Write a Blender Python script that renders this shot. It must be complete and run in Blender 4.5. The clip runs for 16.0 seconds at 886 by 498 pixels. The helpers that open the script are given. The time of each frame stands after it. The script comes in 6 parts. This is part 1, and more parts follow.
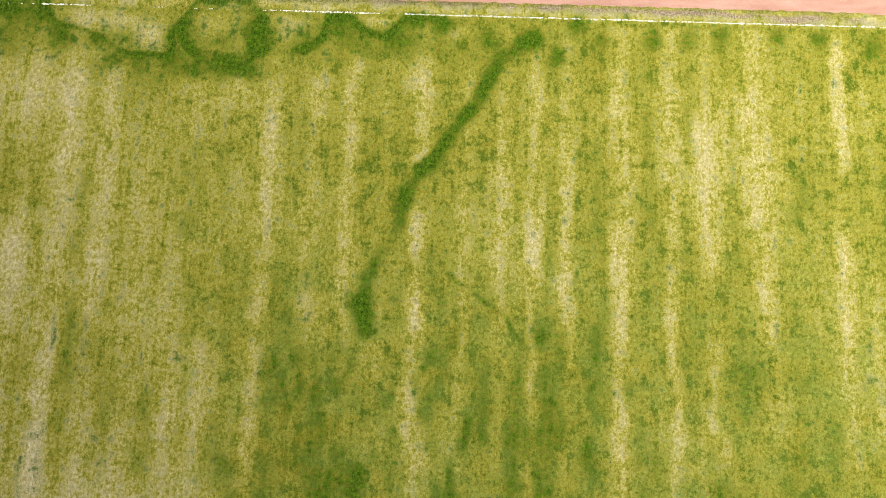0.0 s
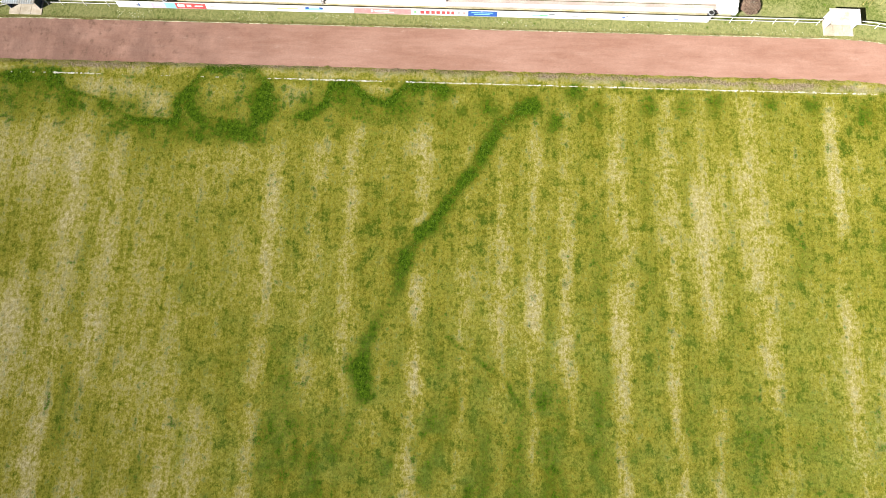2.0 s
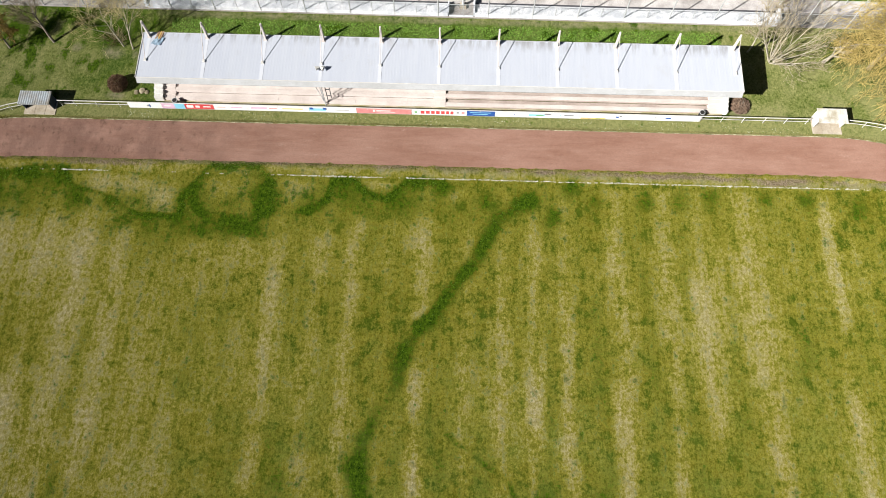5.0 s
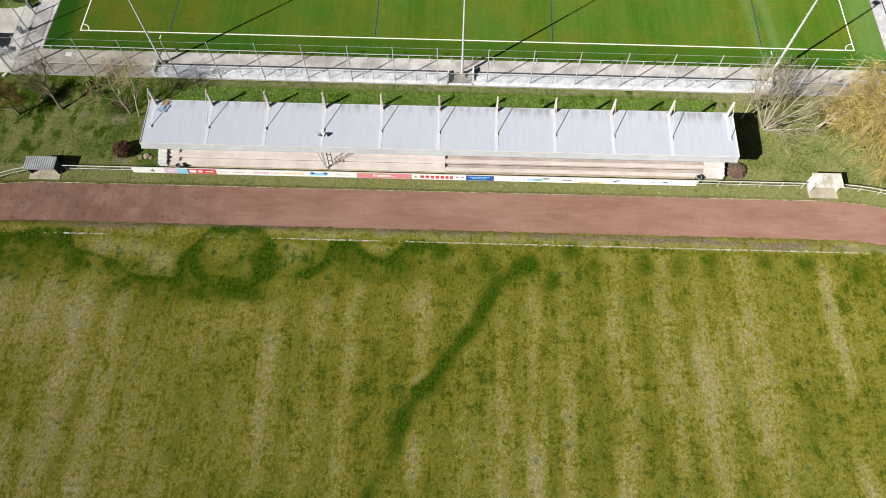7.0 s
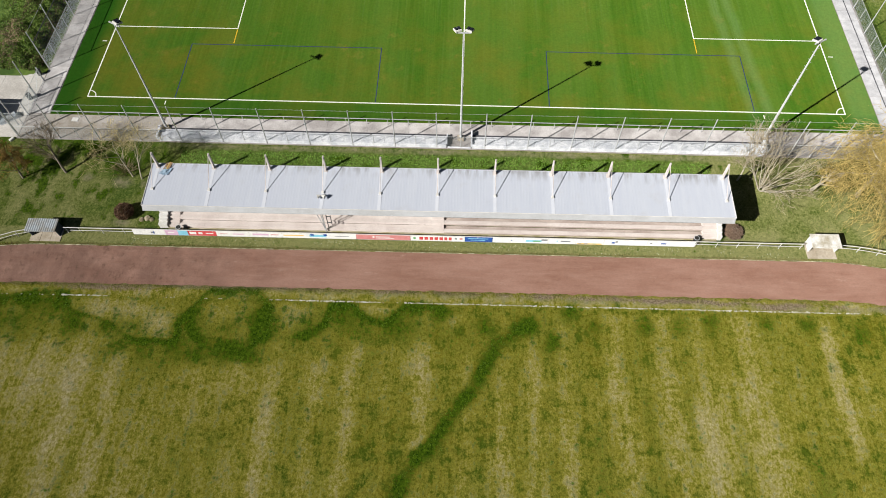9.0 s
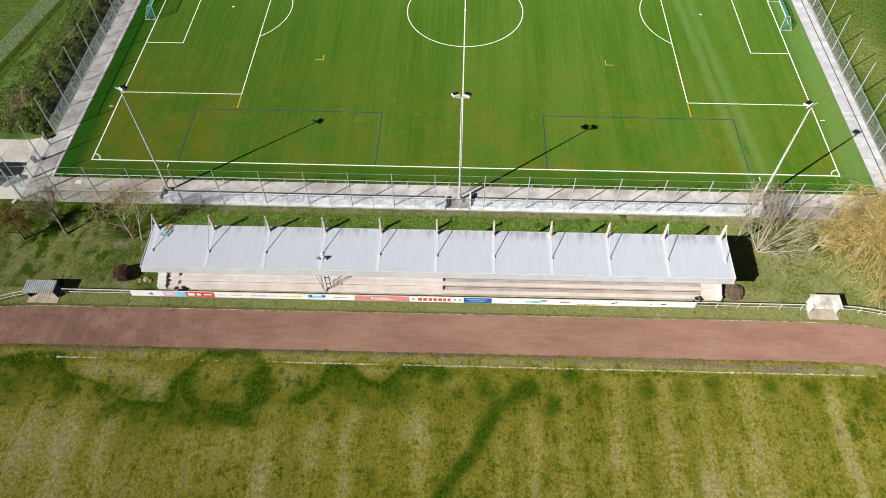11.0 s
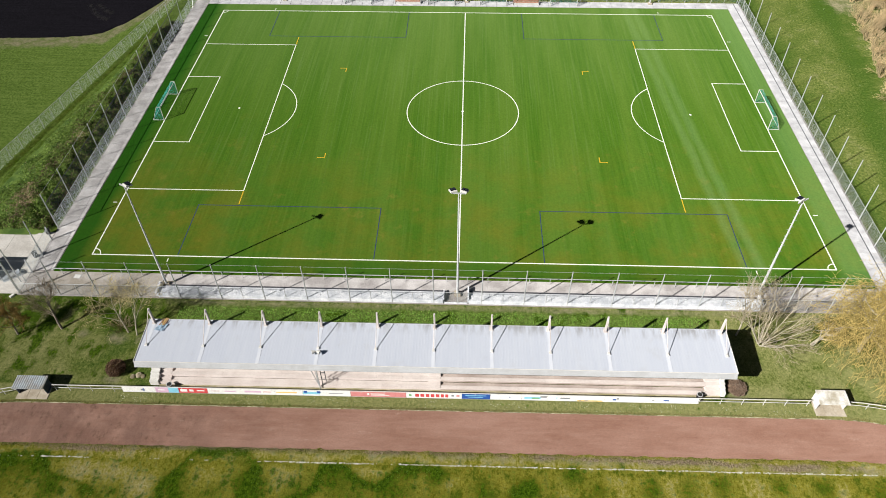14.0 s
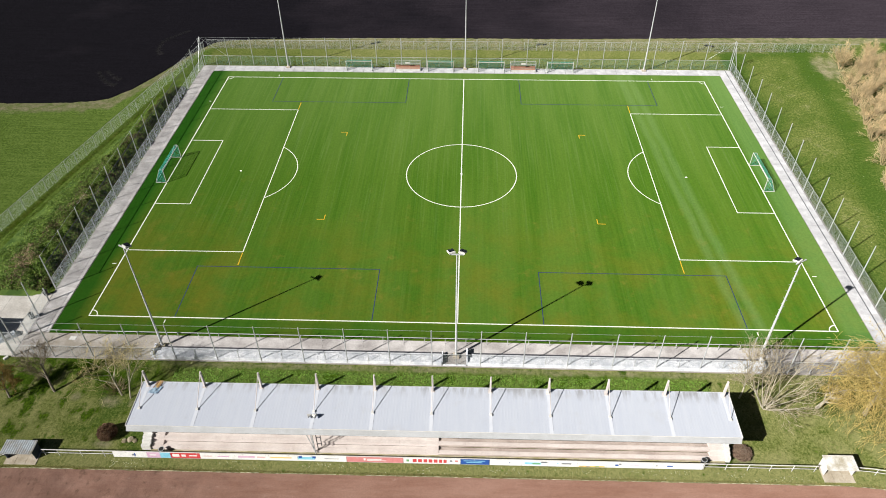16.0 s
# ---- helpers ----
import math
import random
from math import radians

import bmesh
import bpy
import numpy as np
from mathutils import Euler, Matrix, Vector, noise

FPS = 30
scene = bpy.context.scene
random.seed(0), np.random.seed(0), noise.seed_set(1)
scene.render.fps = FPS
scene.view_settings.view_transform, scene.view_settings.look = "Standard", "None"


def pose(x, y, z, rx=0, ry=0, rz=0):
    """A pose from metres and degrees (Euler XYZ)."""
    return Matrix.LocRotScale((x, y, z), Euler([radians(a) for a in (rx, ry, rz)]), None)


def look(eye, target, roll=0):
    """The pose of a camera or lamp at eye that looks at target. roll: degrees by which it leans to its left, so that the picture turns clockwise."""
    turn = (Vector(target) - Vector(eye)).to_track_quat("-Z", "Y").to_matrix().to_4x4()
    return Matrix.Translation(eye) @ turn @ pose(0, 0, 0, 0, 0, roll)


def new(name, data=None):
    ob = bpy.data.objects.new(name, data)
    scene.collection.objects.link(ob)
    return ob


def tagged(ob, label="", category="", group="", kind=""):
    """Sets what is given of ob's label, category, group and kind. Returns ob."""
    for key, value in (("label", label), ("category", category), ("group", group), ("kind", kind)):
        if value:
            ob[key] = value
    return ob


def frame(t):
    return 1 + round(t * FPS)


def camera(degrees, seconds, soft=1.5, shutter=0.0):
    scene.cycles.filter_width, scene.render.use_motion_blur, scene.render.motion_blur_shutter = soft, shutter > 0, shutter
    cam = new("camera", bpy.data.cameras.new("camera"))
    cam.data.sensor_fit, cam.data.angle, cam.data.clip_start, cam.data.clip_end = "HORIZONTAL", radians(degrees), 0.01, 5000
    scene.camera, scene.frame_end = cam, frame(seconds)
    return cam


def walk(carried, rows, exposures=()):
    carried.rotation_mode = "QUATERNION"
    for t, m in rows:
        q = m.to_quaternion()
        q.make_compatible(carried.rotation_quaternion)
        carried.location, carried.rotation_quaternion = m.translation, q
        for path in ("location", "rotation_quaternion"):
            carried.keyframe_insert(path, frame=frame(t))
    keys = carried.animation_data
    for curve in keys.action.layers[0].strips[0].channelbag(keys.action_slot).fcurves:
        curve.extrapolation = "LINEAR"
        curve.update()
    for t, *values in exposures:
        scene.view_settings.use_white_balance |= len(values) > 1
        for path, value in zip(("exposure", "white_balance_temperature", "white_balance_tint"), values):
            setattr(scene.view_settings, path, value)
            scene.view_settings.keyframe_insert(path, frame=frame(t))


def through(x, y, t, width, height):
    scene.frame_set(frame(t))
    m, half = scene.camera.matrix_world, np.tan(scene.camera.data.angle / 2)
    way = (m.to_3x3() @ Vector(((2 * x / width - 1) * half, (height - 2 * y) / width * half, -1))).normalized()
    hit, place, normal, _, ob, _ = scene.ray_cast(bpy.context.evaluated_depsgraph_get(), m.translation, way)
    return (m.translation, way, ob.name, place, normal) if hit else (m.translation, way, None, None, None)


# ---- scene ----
cam = camera(64.94, 16.0, soft=0.95)
# seconds, place, turn (Euler XYZ, degrees)
PATH = [
    (0.0, -1.028, -93.664, 64.756, 8.412, -0.417, 1.871),
    (0.5, -0.973, -93.659, 64.726, 9.630, -0.399, 1.897),
    (1.0, -0.919, -93.655, 64.696, 11.013, -0.340, 1.895),
    (1.5, -0.865, -93.650, 64.665, 12.226, -0.285, 1.917),
    (2.0, -0.810, -93.645, 64.635, 13.600, -0.244, 1.923),
    (2.5, -0.756, -93.640, 64.605, 14.814, -0.212, 1.950),
    (3.0, -0.702, -93.636, 64.574, 16.176, -0.180, 1.951),
    (3.5, -0.648, -93.631, 64.544, 17.379, -0.151, 1.961),
    (6.0, -0.376, -93.608, 64.393, 23.962, 0.015, 2.039),
    (6.5, -0.322, -93.603, 64.362, 25.202, 0.034, 2.065),
    (7.0, -0.268, -93.598, 64.332, 26.572, 0.067, 2.047),
    (7.5, -0.213, -93.594, 64.302, 27.772, 0.098, 2.052),
    (8.0, -0.159, -93.589, 64.272, 29.112, 0.118, 2.043),
    (8.5, -0.105, -93.584, 64.241, 30.294, 0.148, 2.019),
    (9.0, -0.050, -93.580, 64.211, 31.647, 0.172, 2.017),
    (11.5, 0.221, -93.556, 64.060, 37.955, 0.274, 1.998),
    (12.0, 0.275, -93.551, 64.029, 39.256, 0.273, 1.999),
    (12.5, 0.330, -93.547, 63.999, 40.561, 0.314, 1.990),
    (13.0, 0.384, -93.542, 63.969, 41.861, 0.321, 1.984),
    (13.5, 0.438, -93.537, 63.939, 43.173, 0.338, 1.989),
    (14.0, 0.493, -93.533, 63.908, 44.500, 0.338, 1.999),
    (14.5, 0.547, -93.528, 63.878, 45.772, 0.340, 2.012),
    (15.0, 0.601, -93.523, 63.848, 47.060, 0.348, 2.001),
    (15.5, 0.656, -93.519, 63.817, 48.347, 0.373, 1.991),
    (16.0, 0.710, -93.514, 63.787, 49.582, 0.355, 2.014),
]
EXPOSURES = [(0.0, 1.52), (2.0, 1.34), (3.5, 1.02), (6.0, 0.57), (9.0, 0.40), (12.5, 0.44), (16.0, 0.52)]
walk(cam, [(t, pose(x, y, z, a, b, c)) for t, x, y, z, a, b, c in PATH], EXPOSURES)

# ---- light ----
SUN_DIR = Vector((-0.631, -0.484, 0.606)).normalized()
world = bpy.data.worlds.new("sky")
scene.world = world
world.use_nodes = True
wt = world.node_tree
sky = wt.nodes.new("ShaderNodeTexSky")
sky.sky_type = "NISHITA"
sky.sun_disc = False
sky.sun_elevation = radians(37.3)
sky.sun_rotation = radians(232.5)
wt.nodes["Background"].inputs["Strength"].default_value = 0.016
wt.links.new(sky.outputs["Color"], wt.nodes["Background"].inputs["Color"])
sun = new("sun", bpy.data.lights.new("sun", "SUN"))
sun.data.energy = 5.4
sun.data.angle = radians(0.53)
sun.data.color = (1.0, 0.955, 0.88)
sun.matrix_world = look((0, 0, 80), Vector((0, 0, 80)) - SUN_DIR)

# ---- materials ----


class Nodes:
    """A small builder for node materials."""

    def __init__(self, name):
        self.mat = bpy.data.materials.new(name)
        self.mat.use_nodes = True
        self.nt = self.mat.node_tree
        self.bsdf = self.nt.nodes["Principled BSDF"]
        self.bsdf.inputs["Specular IOR Level"].default_value = 0.3
        self.bsdf.inputs["Diffuse Roughness"].default_value = 0.6
        self.pos = self.add("ShaderNodeNewGeometry").outputs["Position"]

    def add(self, kind, **values):
        node = self.nt.nodes.new(kind)
        for key, value in values.items():
            node.inputs[key.replace("_", " ")].default_value = value
        return node

    def link(self, a, b):
        self.nt.links.new(a, b)

    def put(self, socket, value):
        if isinstance(value, (int, float)):
            socket.default_value = value
        elif isinstance(value, tuple):
            socket.default_value = (*value, 1.0) if len(value) == 3 and socket.type == "RGBA" else value
        else:
            self.link(value, socket)

    def noise(self, scale, detail=3.0, rough=0.55, stretch=None, distort=0.0):
        node = self.add("ShaderNodeTexNoise", Scale=scale, Detail=detail, Roughness=rough, Distortion=distort)
        vec = self.pos
        if stretch:
            m = self.add("ShaderNodeMapping", Scale=stretch)
            self.link(self.pos, m.inputs["Vector"])
            vec = m.outputs["Vector"]
        self.link(vec, node.inputs["Vector"])
        return node.outputs["Fac"]

    def math(self, op, a, b=0.0, c=None, clamp=False):
        node = self.nt.nodes.new("ShaderNodeMath")
        node.operation, node.use_clamp = op, clamp
        self.put(node.inputs[0], a)
        self.put(node.inputs[1], b)
        if c is not None:
            self.put(node.inputs[2], c)
        return node.outputs[0]

    def steps(self, value, low, high, out_low=0.0, out_high=1.0):
        node = self.add("ShaderNodeMapRange", From_Min=low, From_Max=high, To_Min=out_low, To_Max=out_high)
        self.put(node.inputs["Value"], value)
        return node.outputs["Result"]

    def mix(self, fac, a, b, blend="MIX"):
        node = self.nt.nodes.new("ShaderNodeMix")
        node.data_type, node.blend_type = "RGBA", blend
        self.put(node.inputs["Factor"], fac)
        self.put(node.inputs["A"], a)
        self.put(node.inputs["B"], b)
        return node.outputs["Result"]

    def attr(self, name):
        node = self.nt.nodes.new("ShaderNodeAttribute")
        node.attribute_name = name
        return node.outputs["Fac"]

    def axis(self, which):
        node = self.nt.nodes.new("ShaderNodeSeparateXYZ")
        self.link(self.pos, node.inputs[0])
        return node.outputs[which]

    def random(self):
        return self.nt.nodes.new("ShaderNodeObjectInfo").outputs["Random"]

    def vary(self, colour, fac, low, high):
        """colour times a value that runs from low to high with fac"""
        return self.mix(1.0, colour, self.grey(self.steps(fac, 0.33, 0.67, low, high)), "MULTIPLY")

    def grey(self, value):
        node = self.nt.nodes.new("ShaderNodeCombineColor")
        for k in range(3):
            self.link(value, node.inputs[k])
        return node.outputs[0]

    def finish(self, colour, rough=0.85, bump=None, strength=0.3, distance=0.02, metal=0.0):
        self.put(self.bsdf.inputs["Base Color"], colour)
        self.put(self.bsdf.inputs["Roughness"], rough)
        self.bsdf.inputs["Metallic"].default_value = metal
        if bump is not None:
            b = self.add("ShaderNodeBump", Strength=strength, Distance=distance)
            self.link(bump, b.inputs["Height"])
            self.link(b.outputs["Normal"], self.bsdf.inputs["Normal"])
        return self.mat


def plain(name, base, alt, scale=1.5, fine=25.0, rough=0.8, metal=0.0, bump=0.2, lift=(0.85, 1.12), own=0.0):
    """Weathered surface: two colours in patches, a fine grain, and with own a shift from piece to piece."""
    n = Nodes(name)
    c = n.mix(n.steps(n.noise(scale, 4), 0.38, 0.62), base, alt)
    f = n.noise(fine, 3)
    c = n.vary(c, f, *lift)
    if own:
        c = n.mix(1.0, c, n.grey(n.steps(n.random(), 0, 1, 1 - own, 1 + own)), "MULTIPLY")
    return n.finish(c, rough, f, bump, 0.02, metal)


def make_grass():
    n = Nodes("grass")
    n.bsdf.inputs["Diffuse Roughness"].default_value = 1.0
    n.bsdf.inputs["Specular IOR Level"].default_value = 0.0
    lush, straw, crop, dry = n.attr("lush"), n.attr("straw"), n.attr("crop"), n.attr("dry")
    meadow, tone, earth = n.attr("meadow"), n.attr("tone"), n.attr("earth")
    grain, fine, clump = n.noise(7.5, 3, 0.65, (1.0, 0.75, 1.0)), n.noise(3.3, 4, 0.65, (1.0, 0.75, 1.0)), n.noise(1.5, 6, 0.72)
    mid, big = n.noise(0.7, 5, 0.62), n.noise(0.16, 3)
    streak, thatch = n.noise(1.0, 5, 0.66, (1.3, 0.13, 1.0)), n.noise(5.0, 3, 0.6, (1.0, 0.6, 1.0))

    def add(base, *terms):
        for value, amount in terms:
            base = n.math("ADD", base, n.math("MULTIPLY_ADD", value, amount, -amount / 2))
        return base

    # mown turf: olive green, yellowed by thatch, bleached where the stripes are
    green = n.mix(n.steps(big, 0.35, 0.65), (0.045, 0.070, 0.006), (0.067, 0.087, 0.008))
    green = n.mix(n.steps(mid, 0.40, 0.60), green, (0.106, 0.103, 0.010))
    pale = n.mix(n.steps(fine, 0.38, 0.64), (0.250, 0.219, 0.106), (0.340, 0.304, 0.196))
    s = add(straw, (grain, 0.6), (fine, 1.2), (clump, 1.5), (mid, 1.3), (streak, 1.5))
    c = n.mix(n.steps(s, -0.36, 0.30), green, (0.184, 0.171, 0.027))
    c = n.mix(n.steps(s, 0.18, 0.95, 0.0, 0.90), c, pale)
    bleached = n.math("MULTIPLY", n.steps(thatch, 0.56, 0.70), n.steps(s, 0.1, 0.9, 0.0, 0.6))
    c = n.mix(bleached, c, (0.385, 0.35, 0.245))
    # meadow and verges
    m = add(tone, (clump, 1.4), (mid, 0.8), (fine, 2.6), (grain, 1.6))
    rough_grass = n.mix(n.steps(m, -0.15, 0.60), (0.042, 0.078, 0.013), (0.102, 0.124, 0.032))
    rough_grass = n.mix(n.steps(m, 0.5, 1.4), rough_grass, (0.178, 0.184, 0.074))
    c = n.mix(meadow, c, rough_grass)
    # young crop in drilled rows
    drill = n.noise(1.0, 4, 0.65, (0.14, 1.5, 1.0))
    f = add(n.math("MULTIPLY_ADD", drill, 0.6, 0.2), (clump, 0.6), (fine, 0.9))
    field = n.mix(n.steps(f, 0.30, 0.62), (0.050, 0.092, 0.015), (0.108, 0.158, 0.036))
    field = n.mix(n.steps(f, 0.72, 1.0, 0.0, 0.6), field, (0.165, 0.195, 0.066))
    c = n.mix(crop, c, field)
    hay = n.mix(n.steps(mid, 0.38, 0.6), (0.118, 0.122, 0.058), (0.195, 0.180, 0.115))
    d = add(n.math("SUBTRACT", dry, 0.05), (mid, 1.6), (fine, 1.0))
    c = n.mix(n.math("MULTIPLY", n.steps(d, 0.15, 1.15), n.steps(dry, 0.0, 0.2)), c, hay)
    g = add(lush, (grain, 0.7), (fine, 1.4), (clump, 2.2), (mid, 1.4), (streak, 1.4))
    deep = n.mix(n.steps(n.math("ADD", n.math("MULTIPLY", fine, 0.6), n.math("MULTIPLY", grain, 0.4)), 0.38, 0.62), (0.010, 0.034, 0.002), (0.050, 0.090, 0.005))
    c = n.mix(n.steps(g, 0.21, 0.66, 0.0, 0.95), c, deep)
    # bare trodden earth
    e = add(earth, (fine, 1.5), (clump, 1.1))
    c = n.mix(n.math("MULTIPLY", n.steps(e, 0.35, 0.9, 0.0, 0.9), n.steps(earth, 0.0, 0.25)), c, n.mix(n.steps(grain, 0.4, 0.6), (0.092, 0.066, 0.044), (0.205, 0.165, 0.125)))
    c = n.vary(c, grain, 0.80, 1.20)
    c = n.vary(c, fine, 0.82, 1.18)
    h = n.math("ADD", grain, n.math("MULTIPLY", fine, 0.8))
    return n.finish(c, 0.95, h, 0.55, 0.08)


def make_turf():
    n = Nodes("sports_turf")
    n.bsdf.inputs["Diffuse Roughness"].default_value = 1.0
    n.bsdf.inputs["Specular IOR Level"].default_value = 0.03
    streak, sweep = n.noise(1.0, 5, 0.7, (2.2, 0.05, 1.0)), n.noise(1.0, 3, 0.5, (0.22, 0.02, 1.0))
    comb, tuft = n.noise(1.0, 4, 0.65, (4.5, 0.11, 1.0)), n.noise(3.2, 4, 0.65)
    patch, scuff, fine = n.noise(0.16, 5, 0.6), n.noise(0.34, 5, 0.65, (1.0, 0.8, 1.0)), n.noise(30.0, 3)
    c = n.mix(n.steps(streak, 0.27, 0.73), (0.034, 0.096, 0.007), (0.068, 0.140, 0.014))
    c = n.mix(n.steps(comb, 0.36, 0.68, 0.0, 0.42), c, (0.037, 0.091, 0.008))
    y, x = n.axis(1), n.axis(0)
    c = n.mix(n.math("MULTIPLY", n.steps(sweep, 0.4, 0.62, 0.0, 0.5), n.steps(x, -46.0, -5.0, 0.4, 1.0)), c, (0.088, 0.150, 0.022))
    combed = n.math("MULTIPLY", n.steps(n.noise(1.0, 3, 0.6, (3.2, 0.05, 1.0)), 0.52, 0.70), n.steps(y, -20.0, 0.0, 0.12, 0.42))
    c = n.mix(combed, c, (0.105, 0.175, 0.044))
    worn = n.steps(y, -6.0, -27.0)
    worn = n.math("MULTIPLY", worn, n.steps(n.math("ADD", patch, n.steps(x, -28.0, -44.0, 0.0, 0.08)), 0.42, 0.64))
    c = n.mix(n.math("MULTIPLY", worn, n.steps(x, -24.0, -38.0, 0.45, 0.62)), c, (0.132, 0.124, 0.014))
    # small patches scuffed down to the sand
    rubbed = n.math("MULTIPLY", n.steps(n.math("ADD", scuff, n.steps(x, -28.0, -44.0, 0.0, 0.05)), 0.60, 0.72), n.steps(y, 4.0, -24.0, 0.0, 0.28))
    c = n.mix(rubbed, c, (0.225, 0.165, 0.035))
    # pale sheen painted along two runs of brushed infill near the goal line
    run = n.math("ADD", n.math("MULTIPLY", y, 0.075), n.math("SUBTRACT", x, 34.2))
    run = n.math("ADD", run, n.math("MULTIPLY_ADD", n.noise(0.25, 3), 0.7, -0.35))
    band = n.math("SUBTRACT", 1.0, n.steps(n.math("ABSOLUTE", n.math("SUBTRACT", n.math("ABSOLUTE", run), 0.9)), 0.25, 1.05))
    band = n.math("MULTIPLY", band, n.steps(comb, 0.3, 0.65, 0.7, 1.2))
    c = n.mix(n.math("MULTIPLY", band, 0.28), c, (0.14, 0.225, 0.085))
    # haze painted in: turf turns paler towards the far touchline
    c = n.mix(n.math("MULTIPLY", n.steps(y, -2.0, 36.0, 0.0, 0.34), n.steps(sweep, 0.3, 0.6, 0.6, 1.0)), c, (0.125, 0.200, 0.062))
    # shade of fence and net painted on the left margin; near margin half as dark
    rim = n.math("MAXIMUM", n.steps(x, -46.6, -48.8), n.steps(y, -33.0, -33.6, 0.0, 0.5))
    c = n.mix(n.math("MULTIPLY", rim, 0.9), c, (0.012, 0.070, 0.005))
    edge = n.steps(x, 46.8, 48.2)
    c = n.mix(n.math("MULTIPLY", edge, 0.35), c, (0.12, 0.215, 0.075))
    c = n.vary(c, tuft, 0.90, 1.10)
    c = n.vary(c, fine, 0.86, 1.12)
    return n.finish(c, 0.75, fine, 0.3, 0.02)


def make_track():
    n = Nodes("cinder_track")
    n.bsdf.inputs["Diffuse Roughness"].default_value = 1.0
    wide, mid, fine = n.noise(0.25, 4, 0.6, (0.5, 1.4, 1)), n.noise(1.6, 5, 0.65, (0.22, 1.7, 1)), n.noise(9.0, 4, 0.7)
    c = n.mix(n.steps(wide, 0.36, 0.64), (0.230, 0.124, 0.091), (0.290, 0.171, 0.133))
    c = n.mix(n.steps(mid, 0.52, 0.78, 0.0, 0.36), c, (0.345, 0.232, 0.19))
    c = n.mix(n.steps(mid, 0.46, 0.25, 0.0, 0.40), c, (0.165, 0.078, 0.052))
    x = n.axis(0)
    damp = n.math("MULTIPLY", n.steps(x, -14.0, -34.0), n.steps(n.noise(0.33, 4, 0.65, (1.0, 0.5, 1)), 0.38, 0.62))
    c = n.mix(n.math("MULTIPLY", damp, 0.62), c, (0.125, 0.068, 0.052))
    # mud trodden in at the far-left end, and a few pale scuffs
    mud = n.math("MULTIPLY", n.steps(x, -24.0, -30.0), n.steps(n.noise(1.1, 6, 0.75, (1.3, 0.8, 1)), 0.54, 0.68))
    c = n.mix(n.math("MULTIPLY", mud, 0.7), c, (0.085, 0.050, 0.032))
    scuff = n.steps(n.noise(0.8, 4, 0.7, (0.7, 1.6, 1)), 0.64, 0.76, 0.0, 0.5)
    c = n.mix(scuff, c, (0.42, 0.31, 0.26))
    c = n.vary(c, fine, 0.84, 1.14)
    return n.finish(c, 0.92, fine, 0.35, 0.02)


def make_soil():
    n = Nodes("ploughed_soil")
    n.bsdf.inputs["Diffuse Roughness"].default_value = 1.0
    n.bsdf.inputs["Specular IOR Level"].default_value = 0.05
    row, clod, wide = n.noise(1.0, 3, 0.6, (0.12, 2.2, 1)), n.noise(2.6, 6, 0.7), n.noise(0.05, 3)
    c = n.mix(n.steps(clod, 0.35, 0.68), (0.0032, 0.003, 0.0048), (0.0095, 0.0086, 0.012))
    # broad patches, paler towards the right
    paler = n.math("MULTIPLY_ADD", wide, 1.2, -0.6)
    paler = n.math("ADD", paler, n.steps(n.axis(0), -55.0, 75.0))
    c = n.mix(n.steps(paler, 0.1, 1.0), c, n.mix(n.steps(clod, 0.35, 0.68), (0.019, 0.015, 0.020), (0.036, 0.030, 0.038)))
    c = n.vary(c, row, 0.82, 1.2)
    h = n.math("ADD", clod, n.math("MULTIPLY", row, 0.5))
    return n.finish(c, 0.95, h, 0.8, 0.12)


def make_roof():
    n = Nodes("roof_sheet")
    streak, dirt, fine = n.noise(1.0, 4, 0.6, (3.0, 0.22, 1)), n.noise(0.6, 5, 0.6), n.noise(14.0, 3)
    c = n.mix(n.steps(streak, 0.35, 0.65), (0.485, 0.520, 0.600), (0.515, 0.548, 0.620))
    y = n.axis(1)
    rear = n.math("MULTIPLY", n.steps(y, -48.4, -47.1), n.steps(n.noise(1.0, 4, 0.65, (1.8, 0.35, 1)), 0.45, 0.62))
    c = n.mix(n.math("MULTIPLY", rear, 0.6), c, (0.21, 0.20, 0.195))
    c = n.mix(n.steps(dirt, 0.58, 0.75, 0.0, 0.3), c, (0.42, 0.42, 0.43))
    c = n.vary(c, fine, 0.95, 1.05)
    return n.finish(c, 0.5, fine, 0.08, 0.01, 0.15)


